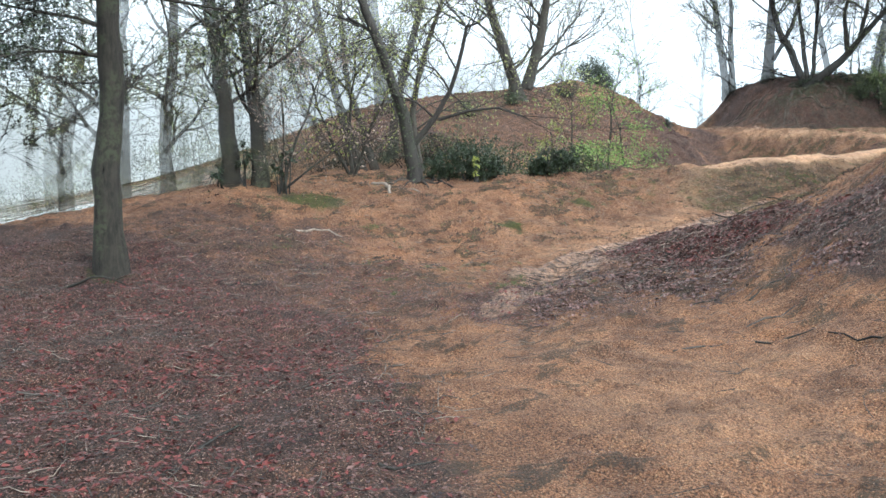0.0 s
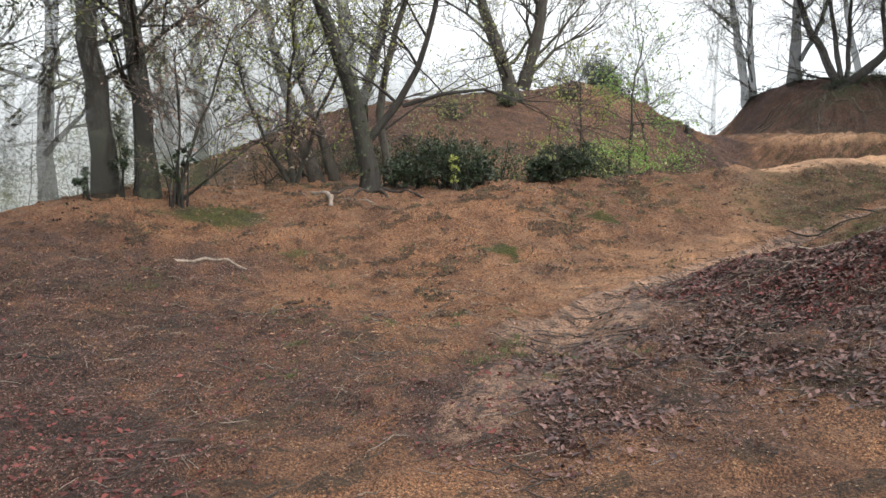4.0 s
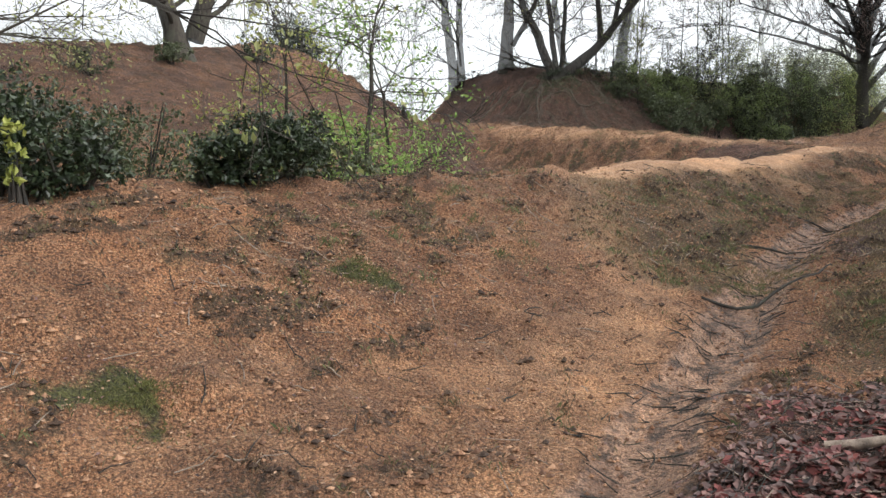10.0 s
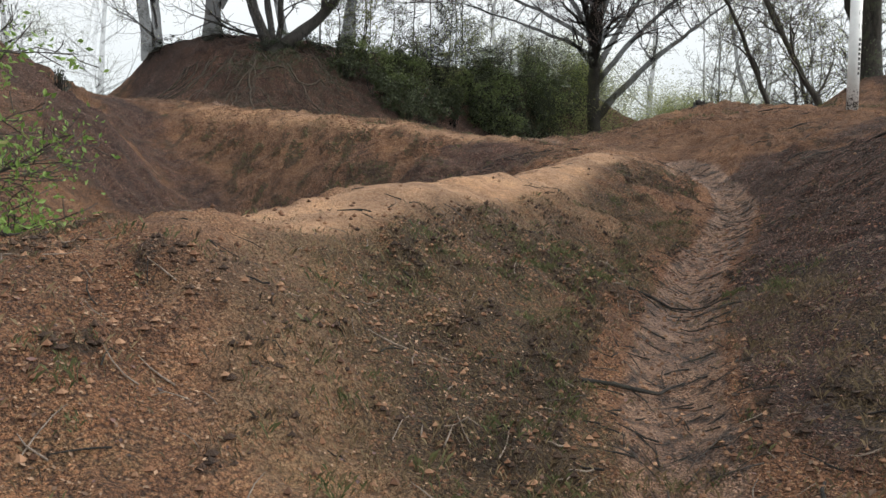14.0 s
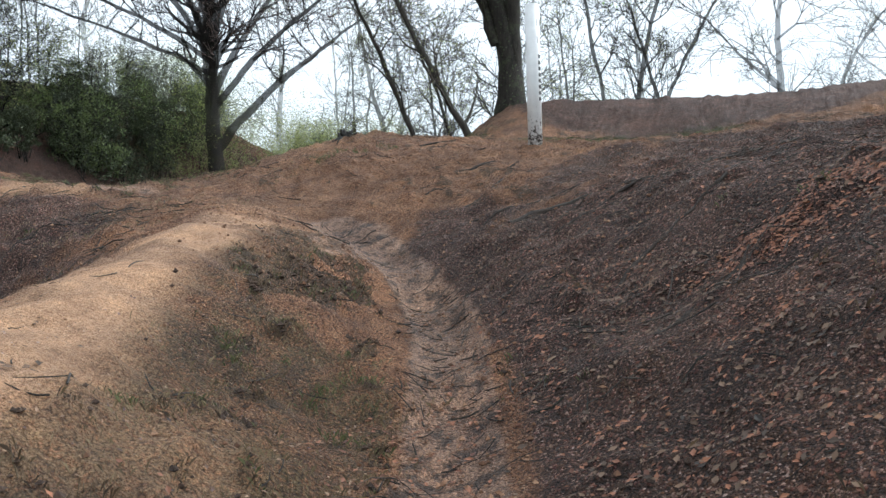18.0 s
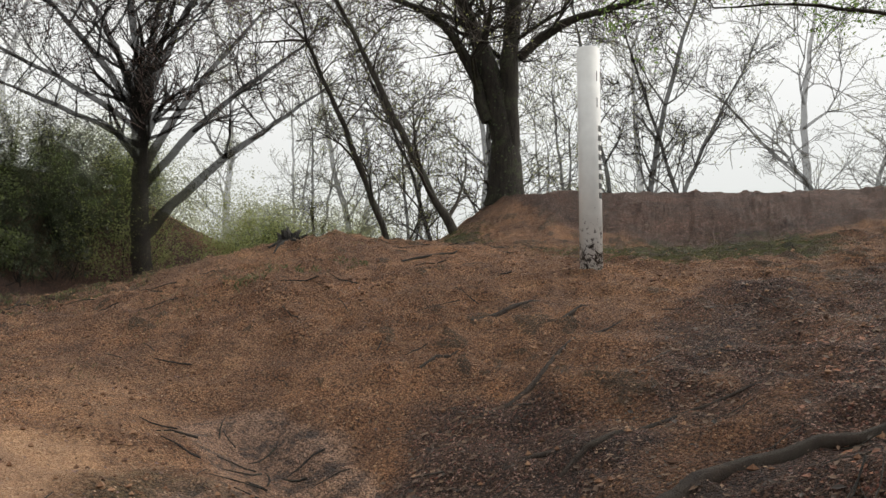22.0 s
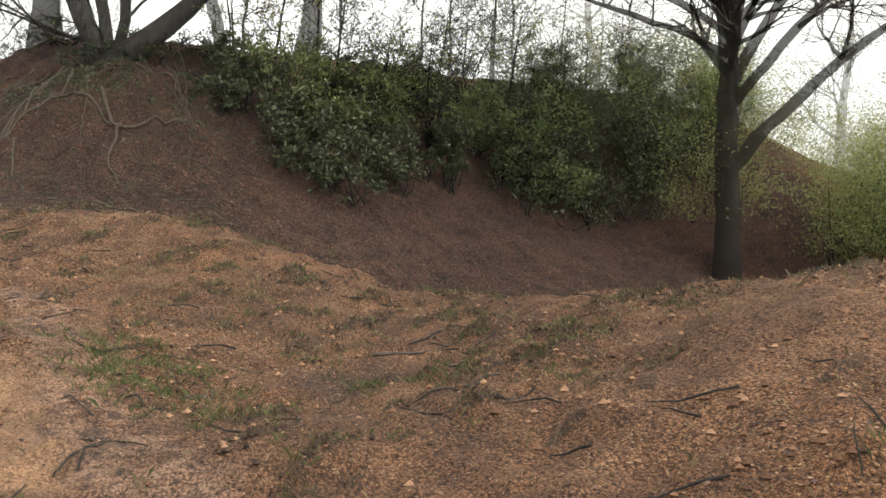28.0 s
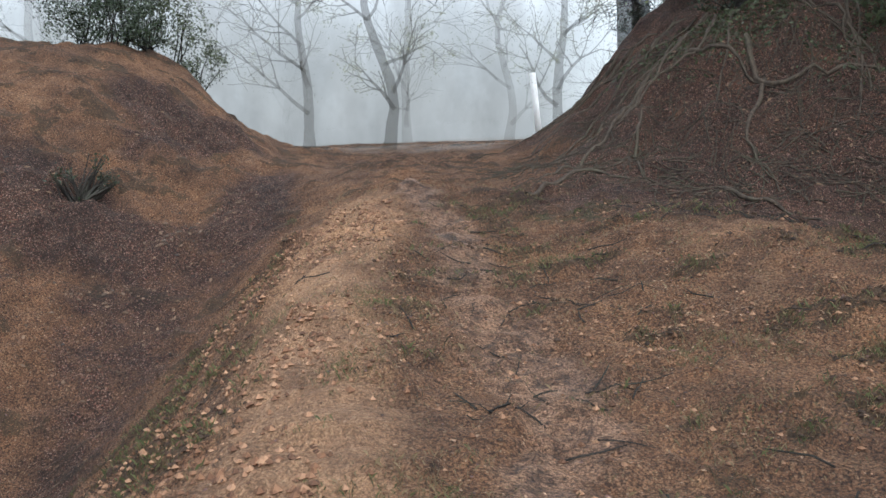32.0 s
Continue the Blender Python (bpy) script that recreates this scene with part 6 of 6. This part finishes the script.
GULLY_TUFTS = [(7.89, 19.11), (8.34, 19.11), (8.54, 19.21), (7.89, 18.92), (8.71, 18.92), (8.45, 18.82), (9.04, 18.13), (8.92, 17.76), (8.49, 18.98), (10.8, 19.86)]
TRAIL_TUFTS = [(14.85, 32.22), (14.06, 30.56), (13.31, 30.34), (14.29, 29.68), (16.35, 30.6), (15.97, 30.51), (16.15, 29.7), (15.03, 28.56), (11.31, 32.95), (16.94, 30.4), (17.02, 29.72), (14.73, 28.35)]
blades("grass_tufts", "fresh green grass tufts beside the gully", "grass", 65, 26, 26, (5.5, 15.5, 10, 20.5), near_spots(GULLY_TUFTS, 0.12), BLADE, 0.04, 0.022)
blades("grass_tufts", "short dull grass patches on the second path", "grass", 66, 330, 14, (12.4, 26.5, 19.5, 33.5), near_spots(TRAIL_TUFTS, 0.36), BLADE_DRY, 0.028, 0.045)
blades("grass_tufts", "sparse green blades on the second path", "grass", 67, 80, 12, (12.4, 26.5, 19.5, 33.5), near_spots(TRAIL_TUFTS, 0.3), BLADE, 0.03, 0.035)
blades("moss", "cushions of green moss", "moss", 56, 420, 60, (-4, 14.6, 3.4, 17), zone("moss", 0.3, 3.0, 37), MOSS_BLADE, 0.018, 0.05)
blades("moss", "green mossy turf on the plateau", "moss", 57, 1400, 30, (18, 18, 29, 27), zone("moss", 0.2, 1.0, 38), MOSS_BLADE, 0.022, 0.12)


def clods(name, label, seed, count, box, weight, size, mat):
    rng = np.random.default_rng(seed)
    x, y = strewn(rng, count, box, weight)
    z = relief(x, y)
    base = np.array([(1, 0, 0), (0, 1, 0), (-1, 0, 0), (0, -1, 0), (0, 0, 0.75), (0, 0, -0.6)], float)
    s = size * rng.uniform(0.35, 1.3, count)
    v = base[None] * rng.uniform(0.6, 1.3, (count, 6, 3)) * s[:, None, None] + np.stack([x, y, z + s * 0.2], 1)[:, None]
    t = np.array([(0, 1, 4), (1, 2, 4), (2, 3, 4), (3, 0, 4), (1, 0, 5), (2, 1, 5), (3, 2, 5), (0, 3, 5)])
    f = (t[None] + 6 * np.arange(count)[:, None, None]).reshape(-1, 3)
    return tagged(new(name, mesh_from(name, v.reshape(-1, 3), f, mat, False)), label, "soil", kind="stuff")


def crumb_material():
    k = Mat("earth_crumb", 0.95)
    r = k.geo.outputs["Random Per Island"]
    k.colour(k.ramp(r, (0.0, (0.09, 0.045, 0.027)), (0.5, (0.19, 0.095, 0.052)), (1.0, (0.36, 0.21, 0.125))))
    k.bump(k.noise(60, 3), 0.5, 0.01)
    return k.m


CRUMB = crumb_material()
DARK_CRUMB = bark_material("dark_crumb", (0.018, 0.011, 0.008), (0.075, 0.042, 0.026), (0.09, 0.055, 0.034))
clods("earth_crumbs", "dark damp crumbs in the turfy clumps of the bank", 65, 6000, (-4.5, 12.5, 13.5, 22.6), turf, 0.022, DARK_CRUMB)
clods("earth_crumbs", "dark damp crumbs along the second path", 66, 3200, (11.5, 25.6, 20, 34.5), turf, 0.018, DARK_CRUMB)
clods("earth_crumbs", "small red-brown clods of earth on the bank", 61, 9000, (-5, 11.5, 9, 20), bare, 0.018, CRUMB)
clods("earth_crumbs", "small red-brown clods of earth on the knoll and paths", 62, 8000, (12, 19, 24, 34), bare, 0.018, CRUMB)
clods("earth_crumbs", "loose reddish clods on the flank of the sandy spine", 64, 3200, (11.6, 27.0, 14.6, 34.0), lambda x, y: fall(np.abs(near_line(x + 0.5, y, SPINE_LINE) - 0.3), 0.2, 0.8) * np.clip((grain(x, y, 1.9, 81) - 0.3) * 3, 0.05, 1), 0.022, CRUMB)
clods("earth_crumbs", "trodden crumbs of mud in the gully", 63, 3500, (0.5, 9.8, 15, 23), gully_side, 0.016, CRUMB)


# ---- roots, logs, stump ----
def wood_line(name, label, category, line, r, mat, group="", sink=0.3, taper=0.35, seed=0, lift=0.0):
    """A root, branch or log that follows the ground. line: places in plan."""
    rng = np.random.default_rng(seed)
    pts = []
    for a, b in zip(line, line[1:]):
        a, b = np.array(a, float), np.array(b, float)
        k = max(2, int(np.linalg.norm(b - a) / 0.12))
        pts += [a + (b - a) * i / k for i in range(k)]
    pts.append(np.array(line[-1], float))
    p = np.array(pts)[:, :2]
    for _ in range(2):
        p[1:-1] = 0.5 * p[1:-1] + 0.25 * (p[:-2] + p[2:])
    p[1:-1] += rng.normal(0, 0.012, (len(p) - 2, 2))
    n = len(p)
    rad = r * (1 - (1 - taper) * np.linspace(0, 1, n)) * rng.uniform(0.85, 1.15, n)
    z = relief(p[:, 0], p[:, 1]) + rad * (1 - 2 * sink) + lift * np.sin(np.linspace(0, np.pi, n))
    z[0] -= rad[0] * 0.6
    z[-1] -= rad[-1] * 0.8
    base = np.array([p[0, 0], p[0, 1], relief(p[:1, 0], p[:1, 1])[0]])
    v, f = tubes([[((p[i, 0] - base[0], p[i, 1] - base[1], z[i] - base[2]), rad[i]) for i in range(n)]], 7)
    ob = tagged(new(name, mesh_from(name, v, f, mat)), label, category, group)
    ob.location = base
    return ob


ROOT_LABEL = "dark exposed tree root winding over the earth"
for i, ln in enumerate((
        [(14.7, 20.45), (15.06, 20.12), (15.08, 19.55), (14.9, 19.0), (15.2, 18.3), (15.9, 17.8)], [(14.0, 19.8), (14.6, 19.3), (14.75, 19.0), (15.4, 18.4)], [(14.2, 19.6), (14.35, 19.35), (14.7, 19.15)],
        [(17.1, 22.0), (17.35, 21.75), (17.55, 21.55)], [(17.15, 21.35), (17.4, 21.15)], [(15.95, 21.4), (16.25, 21.28), (16.75, 21.15), (17.0, 20.9)], [(15.2, 20.9), (15.6, 20.5), (15.8, 20.0)],
        [(12.6, 19.0), (13.4, 18.6), (14.4, 18.1)], [(11.6, 18.6), (12.6, 18.0), (13.8, 17.4)], [(10.2, 17.6), (11.2, 17.0), (12.4, 16.6)], [(15.3, 21.2), (15.5, 20.9)], [(16.4, 22.1), (16.7, 21.9)])):
    wood_line("exposed_root", ROOT_LABEL, "root", ln, (0.046, 0.022, 0.016, 0.03, 0.028, 0.026, 0.02, 0.022, 0.022, 0.02, 0.02, 0.02)[i], ROOT, "roots on the bank", 0.6, 0.4, 500 + i)
for i, ln in enumerate((
        [(16.7, 37.5), (16.75, 37.1), (16.85, 36.8), (17.3, 36.75), (18.0, 36.85), (18.6, 36.8)], [(14.32, 34.45), (14.58, 35.1), (14.81, 35.48), (15.37, 35.08)], [(16.34, 35.13), (16.89, 34.43), (17.24, 34.07)], [(15.41, 36.73), (15.36, 36.03), (15.71, 34.28)], [(15.91, 37.56), (16.52, 37.24), (16.86, 36.85)],
        [(15.4, 37.4), (14.9, 36.4), (14.5, 35.4), (14.1, 34.9)], [(16.9, 36.9), (16.6, 36.0), (16.9, 35.0)], [(14.9, 37.2), (14.3, 36.5), (13.7, 36.2)])):
    wood_line("exposed_root", "bare root hanging down the steep mound", "root", ln, 0.042 - 0.006 * (i % 4), MOUND_ROOT, "roots on the mound", 0.2, 0.35, 520 + i)
for i in range(22):
    rx, ry = (14.7 + 0.14 * i, 40.4 - 0.16 * i) if i < 12 else (16.2 + 0.25 * (i - 12), 38.5 + 0.06 * (i - 12))
    turn, ln = random.Random(900 + i), [(rx, ry)]
    for q in range(7 + i % 4):
        e = 0.15
        gx = float((level(rx + e, ry) - level(rx - e, ry))[0])
        gy = float((level(rx, ry + e) - level(rx, ry - e))[0])
        n = math.hypot(gx, gy) + 1e-6
        swing = turn.uniform(-0.9, 0.9)
        rx, ry = rx - 0.34 * (gx / n * math.cos(swing) - gy / n * math.sin(swing)), ry - 0.34 * (gx / n * math.sin(swing) + gy / n * math.cos(swing))
        ln.append((rx, ry))
    wood_line("exposed_root", "thin bare root creeping down the steep mound", "root", ln, 0.018 + 0.026 * turn.random(), MOUND_ROOT, "roots on the mound", 0.25, 0.35, 700 + i)
for i in range(8):
    ra = 2.6 + i * 0.62
    wood_line("exposed_root", "gnarled root at the foot of the leaning tree", "root", [(-0.6 + 0.12 * math.cos(ra), 17.6 + 0.12 * math.sin(ra)), (-0.6 + 0.5 * math.cos(ra + 0.2), 17.6 + 0.5 * math.sin(ra + 0.2)), (-0.6 + (0.8 + 0.1 * (i % 3)) * math.cos(ra), 17.6 + (0.8 + 0.1 * (i % 3)) * math.sin(ra))], 0.045, ROOT, "roots of the leaning tree", 0.35, 0.3, 540 + i)
wood_line("log", "pale weathered bent log on the bank", "log", [(-1.5, 17.6), (-1.35, 17.2), (-1.15, 16.95), (-1.05, 16.4)], 0.052, DEADWOOD, "", 0.2, 0.6, 551)
wood_line("branch", "short dead branch lying on the bank", "branch", [(-0.9, 16.75), (-0.45, 16.55)], 0.025, DEADWOOD, "", 0.2, 0.5, 552)
wood_line("branch", "mossy dead branch lying on the bank", "branch", [(-2.6, 14.3), (-2.0, 14.35), (-1.75, 14.3)], 0.025, DEADWOOD, "", 0.25, 0.5, 553)
wood_line("branch", "pale dead branch on the leaf heap", "branch", [(3.9, 13.9), (4.3, 13.6), (4.75, 13.2)], 0.022, DEADWOOD, "", 0.0, 0.4, 554, 0.04)
wood_line("branch", "thin pale branch arching over the leaf heap", "branch", [(4.6, 13.6), (5.0, 13.2), (5.1, 12.7)], 0.013, DEADWOOD, "", 0.0, 0.4, 555, 0.08)
wood_line("branch", "thin dark branch across the trodden way", "branch", [(2.6, 11.1), (2.2, 11.5), (1.8, 11.9)], 0.012, BARK_DARK, "", 0.1, 0.4, 556)
wood_line("branch", "long dark branch across the gully", "branch", [(5.3, 16.35), (5.7, 16.2), (6.3, 16.2), (6.7, 16.4)], 0.014, BARK_DARK, "", 0.0, 0.4, 557, 0.03)
wood_line("branch", "forked dark branch in the gully", "branch", [(6.9, 17.7), (7.1, 17.45), (7.5, 17.5)], 0.014, BARK_DARK, "", 0.0, 0.4, 558, 0.03)
wood_line("branch", "dark branch lying in the gully", "branch", [(8.55, 18.65), (8.8, 18.45), (9.15, 18.4)], 0.014, BARK_DARK, "", 0.0, 0.4, 559, 0.02)
wood_line("branch", "dark stick on the knoll", "branch", [(18.75, 23.3), (19.1, 23.0), (19.45, 22.85)], 0.015, BARK_DARK, "", 0.2, 0.5, 560)
wood_line("branch", "bent branch at the edge of the clearing", "branch", [(-5.0, 10.9), (-4.5, 10.8), (-4.2, 11.1)], 0.02, BARK_DARK, "", 0.0, 0.4, 561, 0.1)
for i, (x, y, a, ln) in enumerate(((2.3, 7.4, 0.2, 0.5), (3.0, 7.2, -0.3, 0.5), (3.3, 6.6, 1.9, 0.55), (3.2, 7.9, 0.1, 0.6), (3.4, 8.6, 0.3, 0.5), (2.9, 9.0, 0.1, 0.35), (-0.9, 6.4, 0.2, 0.35), (-2.6, 11.3, -0.3, 0.7), (-1.4, 5.2, 0.9, 0.4), (-3.0, 6.2, 0.5, 0.4), (-0.2, 4.6, 0.4, 0.35),
                                  (17.9, 28.0, 0.3, 0.5), (17.6, 27.7, -0.2, 0.6), (18.0, 27.5, 0.5, 0.45), (17.4, 26.5, 0.2, 0.3), (16.1, 27.3, 0.8, 0.3), (17.2, 26.0, 0.1, 0.35), (10.4, 17.2, 0.6, 1.2), (9.6, 16.8, 1.3, 0.8), (11.2, 17.6, 0.3, 0.9))):
    wood_line("branch", "dead stick lying on the earth", "branch", [(x - math.cos(a) * ln / 2, y - math.sin(a) * ln / 2), (x + 0.03, y - 0.02), (x + math.cos(a) * ln / 2, y + math.sin(a) * ln / 2)], 0.011, BARK_DARK if i % 3 else TWIG_GREY, "sticks", 0.05, 0.4, 570 + i)


def stump(x, y):
    rng = np.random.default_rng(77)
    g = ground_z(x, y)
    ob = thing("tree_stump", (x, y, g), "small charred black stump with splayed roots on the knoll", "stump")
    lines = []
    for i in range(11):
        a = i * 0.62 + rng.uniform(-0.2, 0.2)
        r = rng.uniform(0.0, 0.11)
        h = rng.uniform(0.10, 0.22)
        bx, by = r * math.cos(a), r * math.sin(a)
        tx, ty = rng.normal(0.03, 0.04, 2)
        lines.append([((bx * 1.5, by * 1.5, -0.1), 0.055), ((bx, by, h * 0.3), 0.046), ((bx + tx * 0.5, by + ty * 0.5, h * 0.62), 0.036), ((bx + tx, by + ty, h * 0.85), 0.014), ((bx + tx * 1.3, by + ty * 1.3, h * 0.95), 0.003)])
    v, f = tubes(lines, 6)
    part("butt", mesh_from("butt", v + rng.normal(0, 0.008, v.shape), f, CHAR, False), ob)
    for a, ln in ((3.4, 0.5), (3.9, 0.4), (2.9, 0.3), (0.3, 0.2), (5.2, 0.2)):
        q = [(x + math.cos(a) * d * ln, y + math.sin(a) * d * ln) for d in (0.1, 0.4, 0.7, 1.0)]
        zz = [ground_z(*c) - g for c in q]
        v, f = tubes([[((c[0] - x, c[1] - y, h + 0.012), r) for c, h, r in zip(q, zz, (0.035, 0.028, 0.018, 0.008))]], 6)
        part("root", mesh_from("root", v, f, CHAR), ob)


CHAR = bark_material("charred_wood", (0.006, 0.006, 0.005), (0.026, 0.023, 0.019), (0.028, 0.026, 0.018))
stump(19.2, 24.85)
